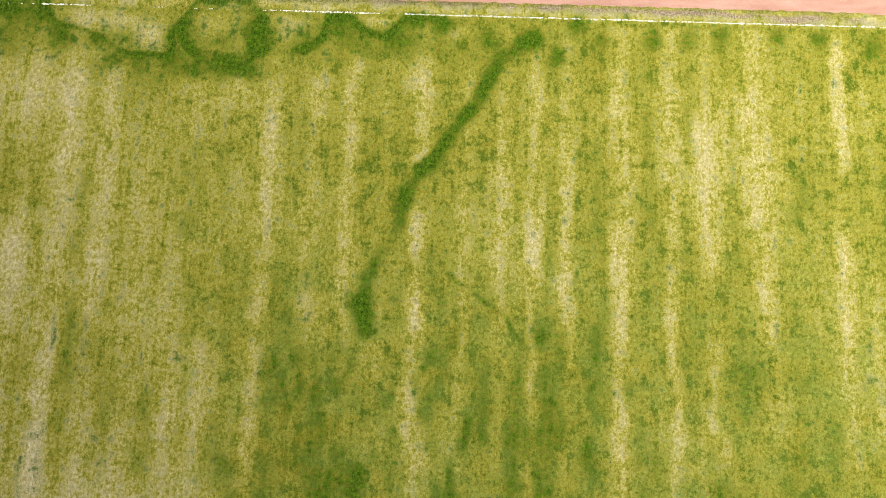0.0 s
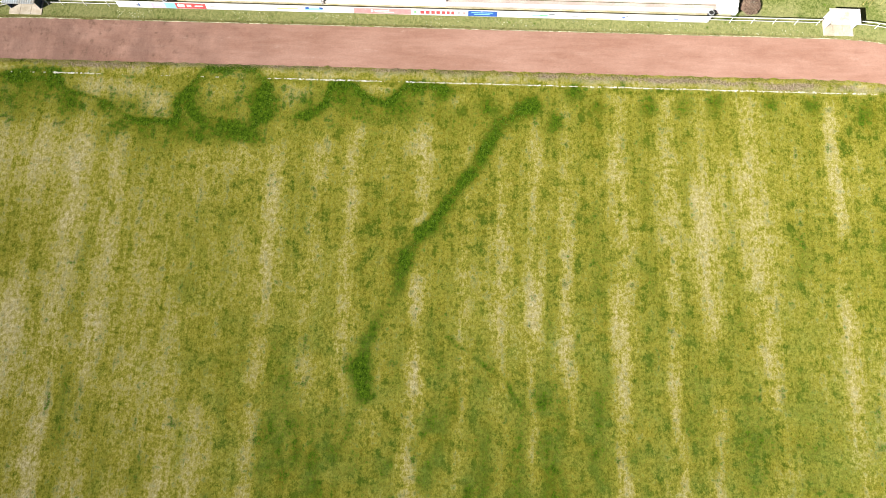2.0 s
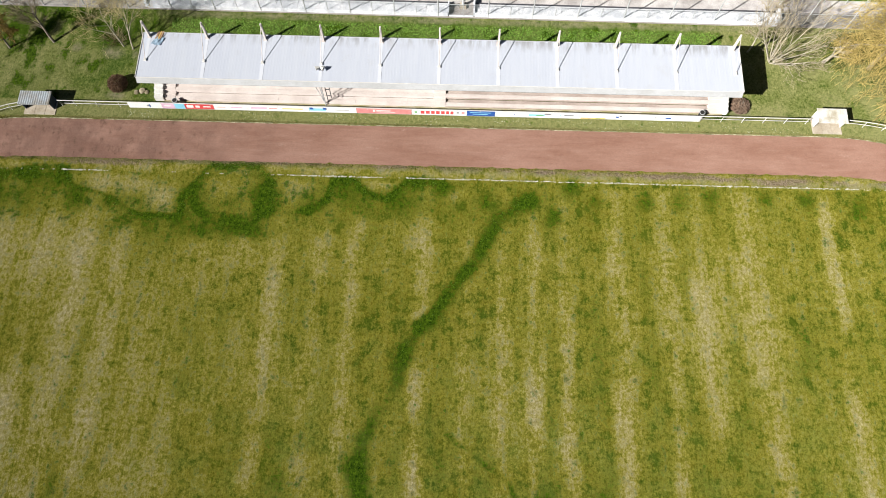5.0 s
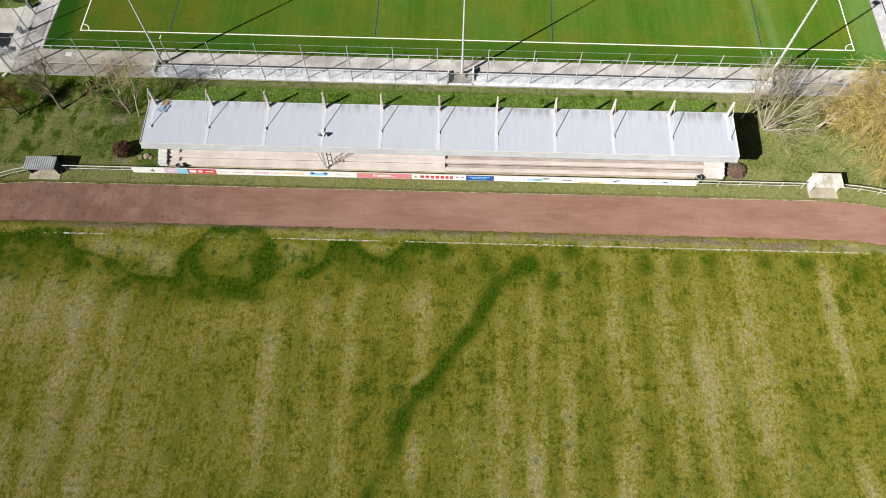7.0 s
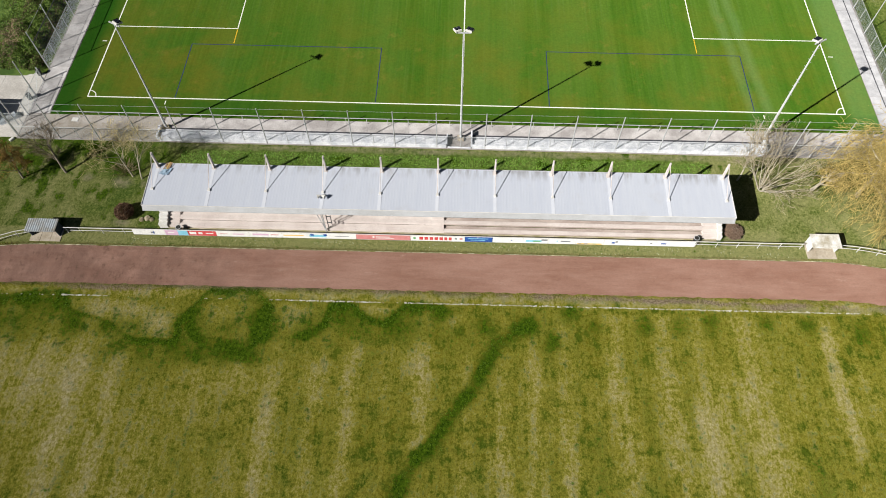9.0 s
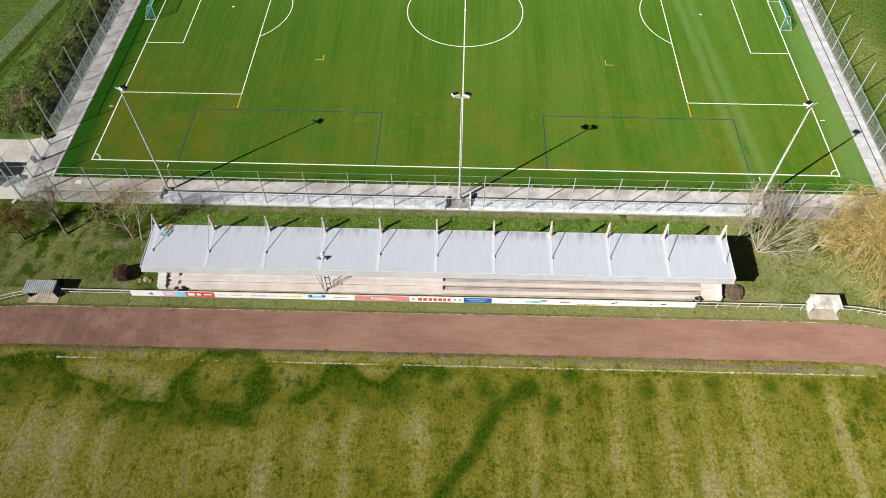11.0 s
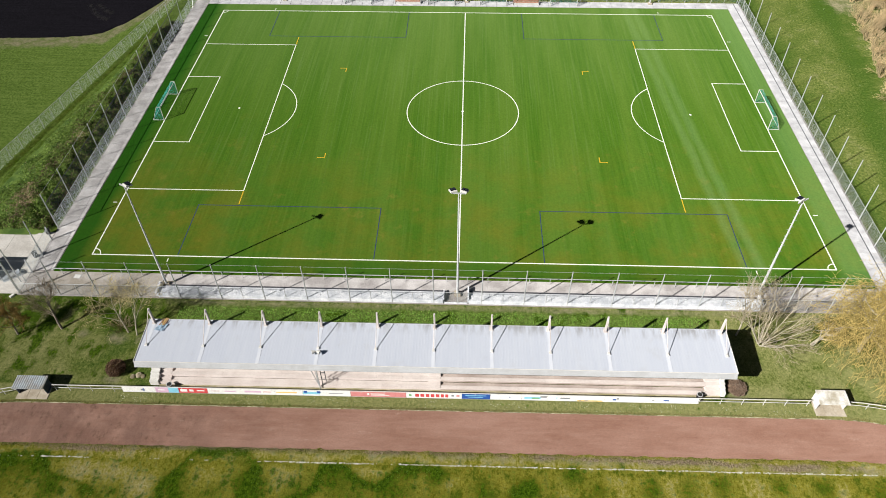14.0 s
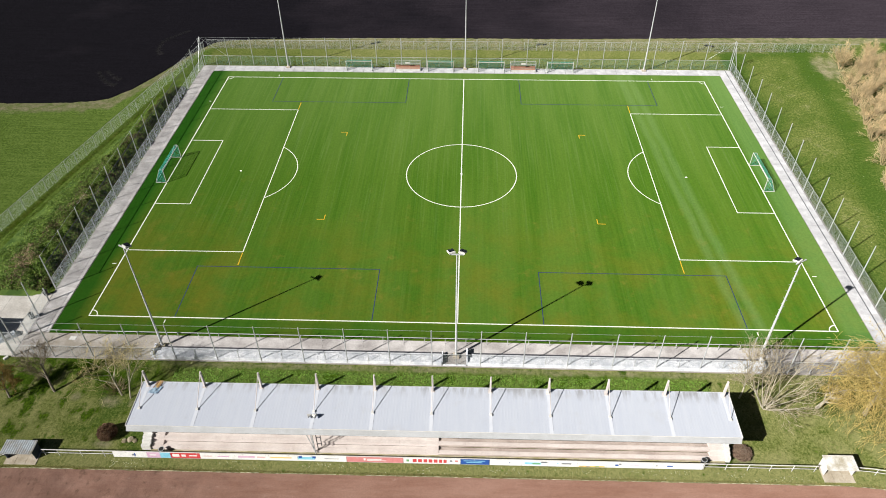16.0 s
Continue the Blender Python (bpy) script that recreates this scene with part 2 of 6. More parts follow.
def make_mesh_fabric(name, colour, cover, metal=0.0):
    """Wire mesh or net: crossing strands with holes between them."""
    n = Nodes(name)
    gap = 0.06
    share = None
    x, y, z = (n.axis(k) for k in (0, 1, 2))
    for a, b, c in ((0.83, 0.77, 0.31), (0.37, -0.41, 0.9)):
        u = n.math("ADD", n.math("ADD", n.math("MULTIPLY", x, a), n.math("MULTIPLY", y, b)), n.math("MULTIPLY", z, c))
        w = n.math("FRACT", n.math("DIVIDE", u, gap))
        line = n.math("LESS_THAN", w, cover)
        share = line if share is None else n.math("MAXIMUM", share, line)
    n.finish(n.vary(colour, n.noise(1.3, 3), 0.85, 1.15), 0.5, metal=metal)
    # round strands are lit on the far side too
    glow = n.nt.nodes.new("ShaderNodeBsdfTranslucent")
    n.put(glow.inputs["Color"], colour)
    strand = n.nt.nodes.new("ShaderNodeMixShader")
    strand.inputs[0].default_value = 0.5
    n.link(n.bsdf.outputs[0], strand.inputs[1])
    n.link(glow.outputs[0], strand.inputs[2])
    clear = n.nt.nodes.new("ShaderNodeBsdfTransparent")
    both = n.nt.nodes.new("ShaderNodeMixShader")
    n.link(share, both.inputs[0])
    n.link(clear.outputs[0], both.inputs[1])
    n.link(strand.outputs[0], both.inputs[2])
    n.link(both.outputs[0], n.nt.nodes["Material Output"].inputs["Surface"])
    return n.mat


def leafy(name, low, high, rough=0.7, through=0.35):
    """Leaves, blades and twigs, a little translucent, each with its own tint."""
    n = Nodes(name)
    isl = n.nt.nodes.new("ShaderNodeNewGeometry").outputs["Random Per Island"]
    c = n.mix(isl, low, high)
    c = n.vary(c, n.noise(0.9, 4), 0.75, 1.2)
    n.finish(c, rough)
    glow = n.nt.nodes.new("ShaderNodeBsdfTranslucent")
    n.link(c, glow.inputs["Color"])
    both = n.nt.nodes.new("ShaderNodeMixShader")
    both.inputs[0].default_value = through
    n.link(n.bsdf.outputs[0], both.inputs[1])
    n.link(glow.outputs[0], both.inputs[2])
    n.link(both.outputs[0], n.nt.nodes["Material Output"].inputs["Surface"])
    return n.mat


GRASS, TURF, TRACK, SOIL, ROOF = make_grass(), make_turf(), make_track(), make_soil(), make_roof()
WHITE_LINE = plain("white_marking", (0.78, 0.79, 0.76), (0.68, 0.71, 0.64), 2.0, 20, 0.7, bump=0.05)
BLUE_LINE = plain("blue_marking", (0.020, 0.036, 0.095), (0.028, 0.048, 0.11), 2.0, 20, 0.7, bump=0.05)
YELLOW_LINE = plain("yellow_marking", (0.62, 0.40, 0.02), (0.5, 0.33, 0.03), 2.0, 20, 0.7, bump=0.05)
CHALK = plain("chalk", (0.52, 0.515, 0.46), (0.30, 0.30, 0.19), 2.2, 12, 0.9)
PAVING = plain("paving", (0.32, 0.302, 0.30), (0.50, 0.482, 0.482), 0.45, 9, 0.9, bump=0.3, own=0.04)
SIDE_PAVING = plain("side_paving", (0.37, 0.358, 0.36), (0.53, 0.52, 0.525), 0.5, 9, 0.9, bump=0.3, own=0.10)
PALE_PAVING = plain("pale_paving", (0.36, 0.365, 0.39), (0.47, 0.475, 0.50), 0.8, 9, 0.9, bump=0.3, own=0.07)
ASPHALT = plain("worn_asphalt", (0.21, 0.195, 0.185), (0.33, 0.31, 0.30), 0.35, 8, 0.95, bump=0.4)
ENTRY = plain("entry_concrete", (0.27, 0.245, 0.21), (0.42, 0.40, 0.385), 0.22, 7, 0.95, bump=0.3, own=0.1)
YARD = plain("yard_concrete", (0.42, 0.40, 0.375), (0.54, 0.525, 0.50), 0.3, 6, 0.95, bump=0.3)
WHITE_CONCRETE = plain("white_concrete", (0.50, 0.525, 0.58), (0.70, 0.715, 0.755), 1.1, 10, 0.85, own=0.03)
PINK_CONCRETE = plain("pinkish_concrete", (0.52, 0.465, 0.445), (0.59, 0.54, 0.52), 0.6, 8, 0.9, bump=0.2, lift=(0.92, 1.07), own=0.02)
TREAD = plain("brownish_tread", (0.33, 0.275, 0.25), (0.42, 0.36, 0.33), 0.5, 8, 0.9, bump=0.3, own=0.04)
OLD_CONCRETE = plain("old_concrete", (0.33, 0.285, 0.22), (0.43, 0.385, 0.32), 0.9, 9, 0.95, bump=0.4, own=0.08)
MOSSY_KERB = plain("mossy_kerb", (0.30, 0.28, 0.14), (0.46, 0.41, 0.31), 0.8, 9, 0.95, bump=0.4)
KERB = plain("dirty_kerb", (0.15, 0.15, 0.07), (0.46, 0.43, 0.31), 2.2, 9, 0.95, bump=0.4, own=0.2)
WHITE_PAINT = plain("white_paint", (0.62, 0.62, 0.61), (0.53, 0.525, 0.50), 1.2, 18, 0.5, bump=0.05)
STEEL = plain("galvanised_steel", (0.50, 0.52, 0.54), (0.58, 0.60, 0.62), 2.0, 15, 0.45, 0.35, 0.05)
FIN_PAINT = plain("fin_paint", (0.60, 0.56, 0.55), (0.49, 0.45, 0.435), 1.5, 15, 0.7, bump=0.05)
FASCIA = plain("fascia_sheet", (0.45, 0.465, 0.49), (0.385, 0.395, 0.41), 0.5, 9, 0.6, bump=0.05, lift=(0.92, 1.06))
FLASHING = plain("roof_flashing", (0.525, 0.553, 0.615), (0.55, 0.575, 0.63), 1.5, 15, 0.5, bump=0.03, lift=(0.96, 1.04))
MAST_STEEL = plain("mast_steel", (0.55, 0.57, 0.60), (0.63, 0.65, 0.67), 0.8, 15, 0.45, 0.2, 0.05)
DARK_STEEL = plain("dark_steel", (0.06, 0.065, 0.075), (0.09, 0.09, 0.10), 2.0, 15, 0.5, 0.2)
GREY_SHEET = plain("grey_corrugated_sheet", (0.32, 0.36, 0.40), (0.25, 0.235, 0.21), 0.9, 8, 0.7, 0.1)
BLUE_SIDE = plain("dark_blue_board", (0.03, 0.045, 0.08), (0.045, 0.06, 0.10), 1.5, 14, 0.6)
MOSSY_WHITE = plain("mossy_white_roof", (0.64, 0.64, 0.63), (0.36, 0.33, 0.26), 0.9, 8, 0.8)
WOOD = plain("weathered_wood", (0.22, 0.14, 0.085), (0.30, 0.20, 0.12), 2.0, 20, 0.8, own=0.1)
YELLOW_WOOD = plain("fresh_wood", (0.50, 0.34, 0.12), (0.42, 0.27, 0.09), 2.0, 20, 0.8)
BLUE_SHEET = plain("blue_tarpaulin", (0.24, 0.34, 0.45), (0.30, 0.40, 0.50), 2.0, 14, 0.5)
BLACK = plain("black_plastic", (0.02, 0.02, 0.022), (0.03, 0.03, 0.03), 2.0, 20, 0.5)
RED_BROWN = plain("red_brown_bench", (0.32, 0.17, 0.12), (0.40, 0.22, 0.16), 2.0, 14, 0.7)
LAMP_GLASS = plain("dark_lamp_glass", (0.012, 0.014, 0.02), (0.02, 0.022, 0.03), 2.0, 20, 0.15)
WIRE = make_mesh_fabric("wire_mesh", (0.45, 0.50, 0.52), 0.085, 0.2)
SIDE_WIRE = make_mesh_fabric("side_wire_mesh", (0.44, 0.49, 0.53), 0.16, 0.2)
DENSE_WIRE = make_mesh_fabric("dense_wire_mesh", (0.55, 0.60, 0.62), 0.085, 0.1)
BALL_NET = make_mesh_fabric("dark_ball_net", (0.05, 0.06, 0.06), 0.07)
GREEN_WIRE = make_mesh_fabric("green_wire_mesh", (0.22, 0.40, 0.33), 0.13)
GOAL_NET = make_mesh_fabric("turquoise_goal_net", (0.10, 0.52, 0.48), 0.14)
GREEN_NET = make_mesh_fabric("green_goal_net", (0.10, 0.40, 0.33), 0.22)
BARK = plain("bark", (0.17, 0.145, 0.12), (0.26, 0.225, 0.185), 3.0, 20, 0.9, bump=0.5)
PALE_BARK = plain("pale_bark", (0.33, 0.30, 0.235), (0.46, 0.42, 0.34), 3.0, 20, 0.9, bump=0.5)
TWIG_GREY = leafy("grey_twigs", (0.16, 0.125, 0.085), (0.36, 0.30, 0.21))
TWIG_PALE = leafy("pale_twigs", (0.44, 0.37, 0.19), (0.70, 0.61, 0.36))
TWIG_BEIGE = leafy("beige_twigs", (0.32, 0.27, 0.18), (0.58, 0.51, 0.36))
TWIG_GOLD = leafy("golden_twigs", (0.33, 0.255, 0.075), (0.76, 0.61, 0.24))
TWIG_ORANGE = leafy("orange_twigs", (0.16, 0.10, 0.03), (0.34, 0.22, 0.06))
BUDS = leafy("yellow_green_buds", (0.30, 0.29, 0.09), (0.52, 0.48, 0.22))
REED = leafy("dry_reed", (0.50, 0.40, 0.23), (0.88, 0.74, 0.48), through=0.45)
BRAMBLE = leafy("bramble_leaves", (0.082, 0.155, 0.021), (0.24, 0.345, 0.068), through=0.25)
DARK_BRAMBLE = leafy("wintered_bramble", (0.060, 0.050, 0.026), (0.165, 0.130, 0.065))
STRIP_GRASS = leafy("fresh_strip_grass", (0.17, 0.34, 0.045), (0.32, 0.50, 0.10), through=0.5)
DRY_LEAF = leafy("dry_bramble", (0.25, 0.19, 0.115), (0.43, 0.34, 0.22))
BUSH_BROWN = leafy("brown_bush", (0.075, 0.042, 0.024), (0.24, 0.145, 0.088))
DRY_TUFT = leafy("dry_tufts", (0.20, 0.19, 0.06), (0.42, 0.37, 0.17), through=0.4)
TALL_GRASS = leafy("tall_grass", (0.10, 0.20, 0.016), (0.20, 0.33, 0.045), through=0.5)
BANK = plain("bank_earth", (0.040, 0.085, 0.011), (0.105, 0.165, 0.028), 0.6, 6, 0.95, bump=0.6)
STONE = plain("stone", (0.17, 0.145, 0.085), (0.33, 0.29, 0.21), 2.0, 12, 0.9, bump=0.5)

# ---- building helpers ----


class Geo:
    """Collects faces for one mesh."""

    def __init__(self):
        self.v, self.f = [], []

    def quad(self, *pts):
        k = len(self.v)
        self.v += [tuple(p) for p in pts]
        self.f.append(tuple(range(k, k + len(pts))))
        return self

    def box(self, x0, x1, y0, y1, z0, z1, bevel=0.0):
        k, b = len(self.v), bevel
        if not b:
            self.v += [(x, y, z) for z in (z0, z1) for x, y in ((x0, y0), (x1, y0), (x1, y1), (x0, y1))]
            self.f += [tuple(k + i for i in q) for q in ((3, 2, 1, 0), (4, 5, 6, 7), (0, 1, 5, 4), (1, 2, 6, 5), (2, 3, 7, 6), (3, 0, 4, 7))]
            return self
        # top edges chamfered
        for z, d in ((z0, 0.0), (z1 - b, 0.0), (z1, b)):
            self.v += [(x0 + d, y0 + d, z), (x1 - d, y0 + d, z), (x1 - d, y1 - d, z), (x0 + d, y1 - d, z)]
        self.f += [(k + 3, k + 2, k + 1, k), (k + 8, k + 9, k + 10, k + 11)]
        for r in (0, 4):
            self.f += [(k + r + i, k + r + (i + 1) % 4, k + r + 4 + (i + 1) % 4, k + r + 4 + i) for i in range(4)]
        return self

    def tube(self, p, q, r0, r1=None, n=6, caps=True):
        r1 = r0 if r1 is None else r1
        p, q = Vector(p), Vector(q)
        d = (q - p).normalized()
        u = d.orthogonal().normalized()
        w = d.cross(u)
        k = len(self.v)
        for c, r in ((p, r0), (q, r1)):
            for i in range(n):
                a = 2 * math.pi * i / n
                self.v.append(tuple(c + (u * math.cos(a) + w * math.sin(a)) * r))
        self.f += [(k + i, k + (i + 1) % n, k + n + (i + 1) % n, k + n + i) for i in range(n)]
        if caps:
            self.f += [tuple(k + i for i in reversed(range(n))), tuple(k + n + i for i in range(n))]
        return self

    def path(self, pts, r, n=6):
        for a, b in zip(pts, pts[1:]):
            self.tube(a, b, r, r, n)
        return self

    def beam(self, p, q, w, h):
        """Rectangular bar from p to q, w wide sideways, h high."""
        p, q = Vector(p), Vector(q)
        d = (q - p).normalized()
        side = d.cross(Vector((0, 0, 1)))
        side = Vector((1, 0, 0)) if side.length < 1e-3 else side.normalized()
        up = side.cross(d)
        k = len(self.v)
        for c in (p, q):
            for a, b in ((-1, -1), (1, -1), (1, 1), (-1, 1)):
                self.v.append(tuple(c + side * (a * w / 2) + up * (b * h / 2)))
        self.f += [tuple(k + i for i in f) for f in ((3, 2, 1, 0), (4, 5, 6, 7), (0, 1, 5, 4), (1, 2, 6, 5), (2, 3, 7, 6), (3, 0, 4, 7))]
        return self

    def mesh(self, name, mat, smooth=False):
        me = bpy.data.meshes.new(name)
        me.from_pydata(self.v, [], self.f)
        me.materials.append(mat)
        if smooth:
            me.polygons.foreach_set("use_smooth", [True] * len(me.polygons))
        me.update()
        return me


def part(name, geo, mat, parent, label="", m=None, smooth=False):
    """One mesh object under a thing or part; geo is a Geo or a finished mesh."""
    me = geo.mesh(name, mat, smooth) if isinstance(geo, Geo) else geo
    ob = new(name, me)
    ob.parent = parent
    if m is not None:
        ob.matrix_basis = m
    if label:
        tagged(ob, label)
    return ob


def thing(name, label, category, m=None, group="", kind=""):
    ob = new(name)
    ob.empty_display_size = 0.3
    if m is not None:
        ob.matrix_basis = m
    return tagged(ob, label, category, group, kind)


def solid(name, geo, mat, label, category, m=None, group="", kind="", smooth=False):
    ob = new(name, geo.mesh(name, mat, smooth))
    if m is not None:
        ob.matrix_basis = m
    return tagged(ob, label, category, group, kind)


def joined(name, verts, faces, mat):
    me = bpy.data.meshes.new(name)
    me.vertices.add(len(verts))
    me.vertices.foreach_set("co", np.asarray(verts, np.float32).ravel())
    faces = np.asarray(faces, np.int32)
    k = faces.shape[1]
    me.loops.add(faces.size)
    me.loops.foreach_set("vertex_index", faces.ravel())
    me.polygons.add(len(faces))
    me.polygons.foreach_set("loop_start", np.arange(0, faces.size, k, dtype=np.int32))
    me.polygons.foreach_set("loop_total", np.full(len(faces), k, np.int32))
    me.materials.append(mat)
    me.update(calc_edges=True)
    me.validate()
    return me


RNG = np.random.default_rng(7)


def tufts(pos, height, width, mat, name, blades=3, lean=0.5):
    """Blades of grass at the given places (n x 3), as one mesh."""
    n = len(pos)
    ang = RNG.uniform(0, 2 * np.pi, (n, blades))
    h = height * RNG.uniform(0.5, 1.3, (n, blades))
    w = width * RNG.uniform(0.6, 1.3, (n, blades))
    off = RNG.normal(0, width * 1.5, (n, blades, 2))
    base = pos[:, None, :] + np.concatenate([off, np.zeros((n, blades, 1))], 2)
    side = np.stack([np.cos(ang), np.sin(ang), 0 * ang], 2) * w[..., None]
    la = RNG.uniform(0, 2 * np.pi, (n, blades))
    tip = base + np.stack([np.cos(la) * h * lean, np.sin(la) * h * lean, h], 2)
    v = np.stack([base - side, base + side, tip], 2).reshape(-1, 3)
    return joined(name, v, np.arange(len(v)).reshape(-1, 3), mat)


def leaves(pos, size, mat, name):
    """Small leaf-shaped quads with random turns at the given places, as one mesh."""
    n = len(pos)
    a = RNG.normal(0, 1, (n, 3))
    a /= np.linalg.norm(a, axis=1)[:, None]
    b = np.cross(a, RNG.normal(0, 1, (n, 3)))
    b /= np.linalg.norm(b, axis=1)[:, None]
    s = (size * RNG.uniform(0.5, 1.4, n))[:, None]
    v = np.stack([pos - a * s, pos + b * s * 0.45, pos + a * s, pos - b * s * 0.45], 1).reshape(-1, 3)
    return joined(name, v, np.arange(len(v)).reshape(-1, 4), mat)


def ground_noise(x, y, scale, seed=0.0):
    return np.array([noise.noise(Vector((a * scale + seed, b * scale - seed, seed))) for a, b in zip(x.ravel(), y.ravel())]).reshape(x.shape)


# the old ground on the near side is turned a little against the new pitch
NEAR = pose(-2.2, -53.0, 0, 0, 0, 0.37) @ pose(0, 53.0, 0)


def near(x, y, z=0.0):
    """World place of a point given in the old ground's own axes (x from the world's origin)."""
    return NEAR @ Vector((x + 2.2, y, z))


# ---- ground ----
# trails and rings of lush growth on the old pitch
MAIN_TRAIL = [(7.3, -62.8), (5.9, -63.5), (4.5, -65.0), (3.1, -67.1), (2.2, -68.7), (1.2, -70.5), (-0.4, -72.6), (-1.4, -74.3), (-2.2, -75.7)]
LOWER_TRAIL = [(-3.2, -76.5), (-4.5, -78.6), (-5.1, -80.0), (-5.3, -81.7)]
FAINT_TRAIL = [(-5.3, -81.7), (-5.9, -83.0), (-6.9, -85.2), (-7.8, -87.3), (-8.1, -89.4)]
TRAIL_END = [(-8.1, -88.8), (-7.8, -91.7)]
RING = [(-27.9, -65.6), (-28.1, -63.7), (-27.7, -62.8), (-27.1, -61.8), (-26.8, -60.9), (-25.9, -60.1), (-25.1, -59.7), (-23.7, -60.1), (-22.1, -59.6), (-20.9, -59.8), (-19.9, -60.9), (-19.3, -61.8), (-19.2, -63.1), (-18.5, -64.0), (-19.0, -65.0), (-20.4, -66.0)]
EDGE = [(-40.9, -61.0), (-39.8, -62.6), (-37.6, -63.4), (-35.8, -64.1), (-34.3, -64.8), (-33.1, -65.4), (-31.9, -65.7), (-28.8, -65.9), (-27.8, -65.4)]
LINK = [(-18.8, -64.1), (-17.6, -64.9), (-15.3, -65.0), (-13.6, -63.9)]
ARC = [(-13.4, -63.7), (-13.2, -62.2), (-12.7, -61.3), (-11.9, -61.0), (-10.7, -61.2), (-9.8, -62.1), (-8.9, -62.9), (-7.2, -63.1), (-6.1, -62.0), (-5.3, -61.1), (-3.6, -61.0), (-1.3, -61.3)]
TOP_LEFT = [(-48.8, -61.6), (-45.4, -61.3), (-43.2, -60.8), (-40.9, -60.9)]
THIN_TRAIL = [(-0.5, -86.3), (2.7, -88.5), (5.1, -90.5), (7.2, -93.2)]
# patches of fresh green along the far touchline: x, y, radius
SPOTS = [(19.2, -62.3, 1.0), (22.9, -62.2, 1.1), (26.1, -62.1, 1.2), (16.5, -60.2, 0.7), (35.8, -62.0, 0.9), (11.6, -61.0, 1.2), (0.2, -63.6, 0.7), (2.9, -63.2, 0.8), (3.9, -63.6, 0.6), (9.8, -64.5, 0.9), (14.1, -62.8, 0.7),
         (31.5, -62.2, 0.9), (40.8, -62.5, 1.0), (6.4, -63.2, 1.2)]
# darker bands between the stripes: x, far end, near end, half width, strength
DARK_WEST = [(-39.2, -83.2, -85.8, 0.7, 0.5), (-35.2, -77.6, -87.3, 0.8, 0.35), (-35.0, -91.2, -92.0, 0.5, 1.0), (-34.8, -89.4, -107.0, 1.2, 0.32), (-27.4, -97.9, -106.8, 1.0, 0.5), (-24.9, -74.4, -83.7, 1.2, 0.35),
             (-24.4, -87.0, -93.2, 1.0, 0.35), (-21.8, -71.5, -83.6, 0.9, 0.3), (-21.2, -84.7, -85.5, 0.5, 1.0), (-15.8, -97.0, -99.1, 1.3, 0.6), (-14.8, -89.8, -91.4, 1.3, 0.5), (-11.7, -98.9, -106.3, 0.9, 0.7),
             (-9.6, -101.9, -106.3, 0.9, 0.6), (-8.0, -103.3, -107.2, 1.2, 0.8), (-7.8, -97.3, -100.8, 0.9, 0.8), (-5.1, -89.5, -90.5, 0.4, 0.6), (-5.0, -101.7, -106.6, 0.7, 0.5), (-1.6, -97.1, -98.1, 1.0, 0.7), (-1.1, -92.5, -95.0, 0.8, 0.6)]
DARK_EAST = [(3.2, -94.4, -102.4, 0.8, 0.8), (4.2, -103.9, -106.8, 1.0, 0.6), (6.1, -94.3, -102.3, 0.8, 0.8), (9.1, -94.7, -105.2, 0.7, 0.6), (9.2, -76.0, -85.8, 0.6, 0.4), (11.7, -85.8, -86.3, 0.3, 0.8), (13.8, -88.8, -94.0, 0.9, 0.5),
             (13.8, -72.5, -85.7, 0.7, 0.3), (18.7, -70.0, -82.3, 0.6, 0.35), (21.8, -83.3, -84.9, 0.6, 0.4), (22.6, -65.3, -75.6, 0.6, 0.3), (26.8, -69.8, -85.2, 0.6, 0.35), (27.9, -93.6, -96.6, 1.8, 0.5), (32.9, -79.6, -80.2, 0.3, 0.8),
             (33.3, -74.1, -79.6, 1.3, 0.35), (35.3, -99.4, -100.9, 0.8, 0.5)]
# bleached lengths of the mowing stripes, in the same order
STRAW_WEST = [(-41.3, -82.2, -88.6, 1.0, 0.5), (-40.5, -67.5, -72.1, 1.0, 0.6), (-37.4, -67.5, -77.6, 1.2, 0.85), (-36.9, -93.7, -107.1, 0.7, 0.8), (-35.6, -77.6, -84.1, 0.7, 0.4), (-33.4, -84.1, -91.4, 0.8, 0.45), (-33.4, -67.3, -71.9, 0.6, 0.6),
              (-32.7, -75.3, -86.7, 0.6, 0.45), (-25.6, -97.9, -101.4, 1.0, 0.5), (-22.9, -93.2, -106.7, 0.7, 0.6), (-18.2, -100.1, -106.0, 0.6, 0.5), (-17.8, -94.0, -97.6, 0.7, 0.8), (-17.8, -77.0, -90.9, 0.8, 0.6), (-17.8, -71.3, -75.3, 0.7, 0.8),
              (-14.4, -98.0, -101.0, 0.5, 0.5), (-13.5, -88.7, -91.8, 0.8, 0.7), (-13.3, -66.6, -72.3, 0.7, 0.7), (-10.1, -74.5, -86.5, 0.6, 0.5), (-10.1, -65.9, -74.4, 0.9, 0.85)]
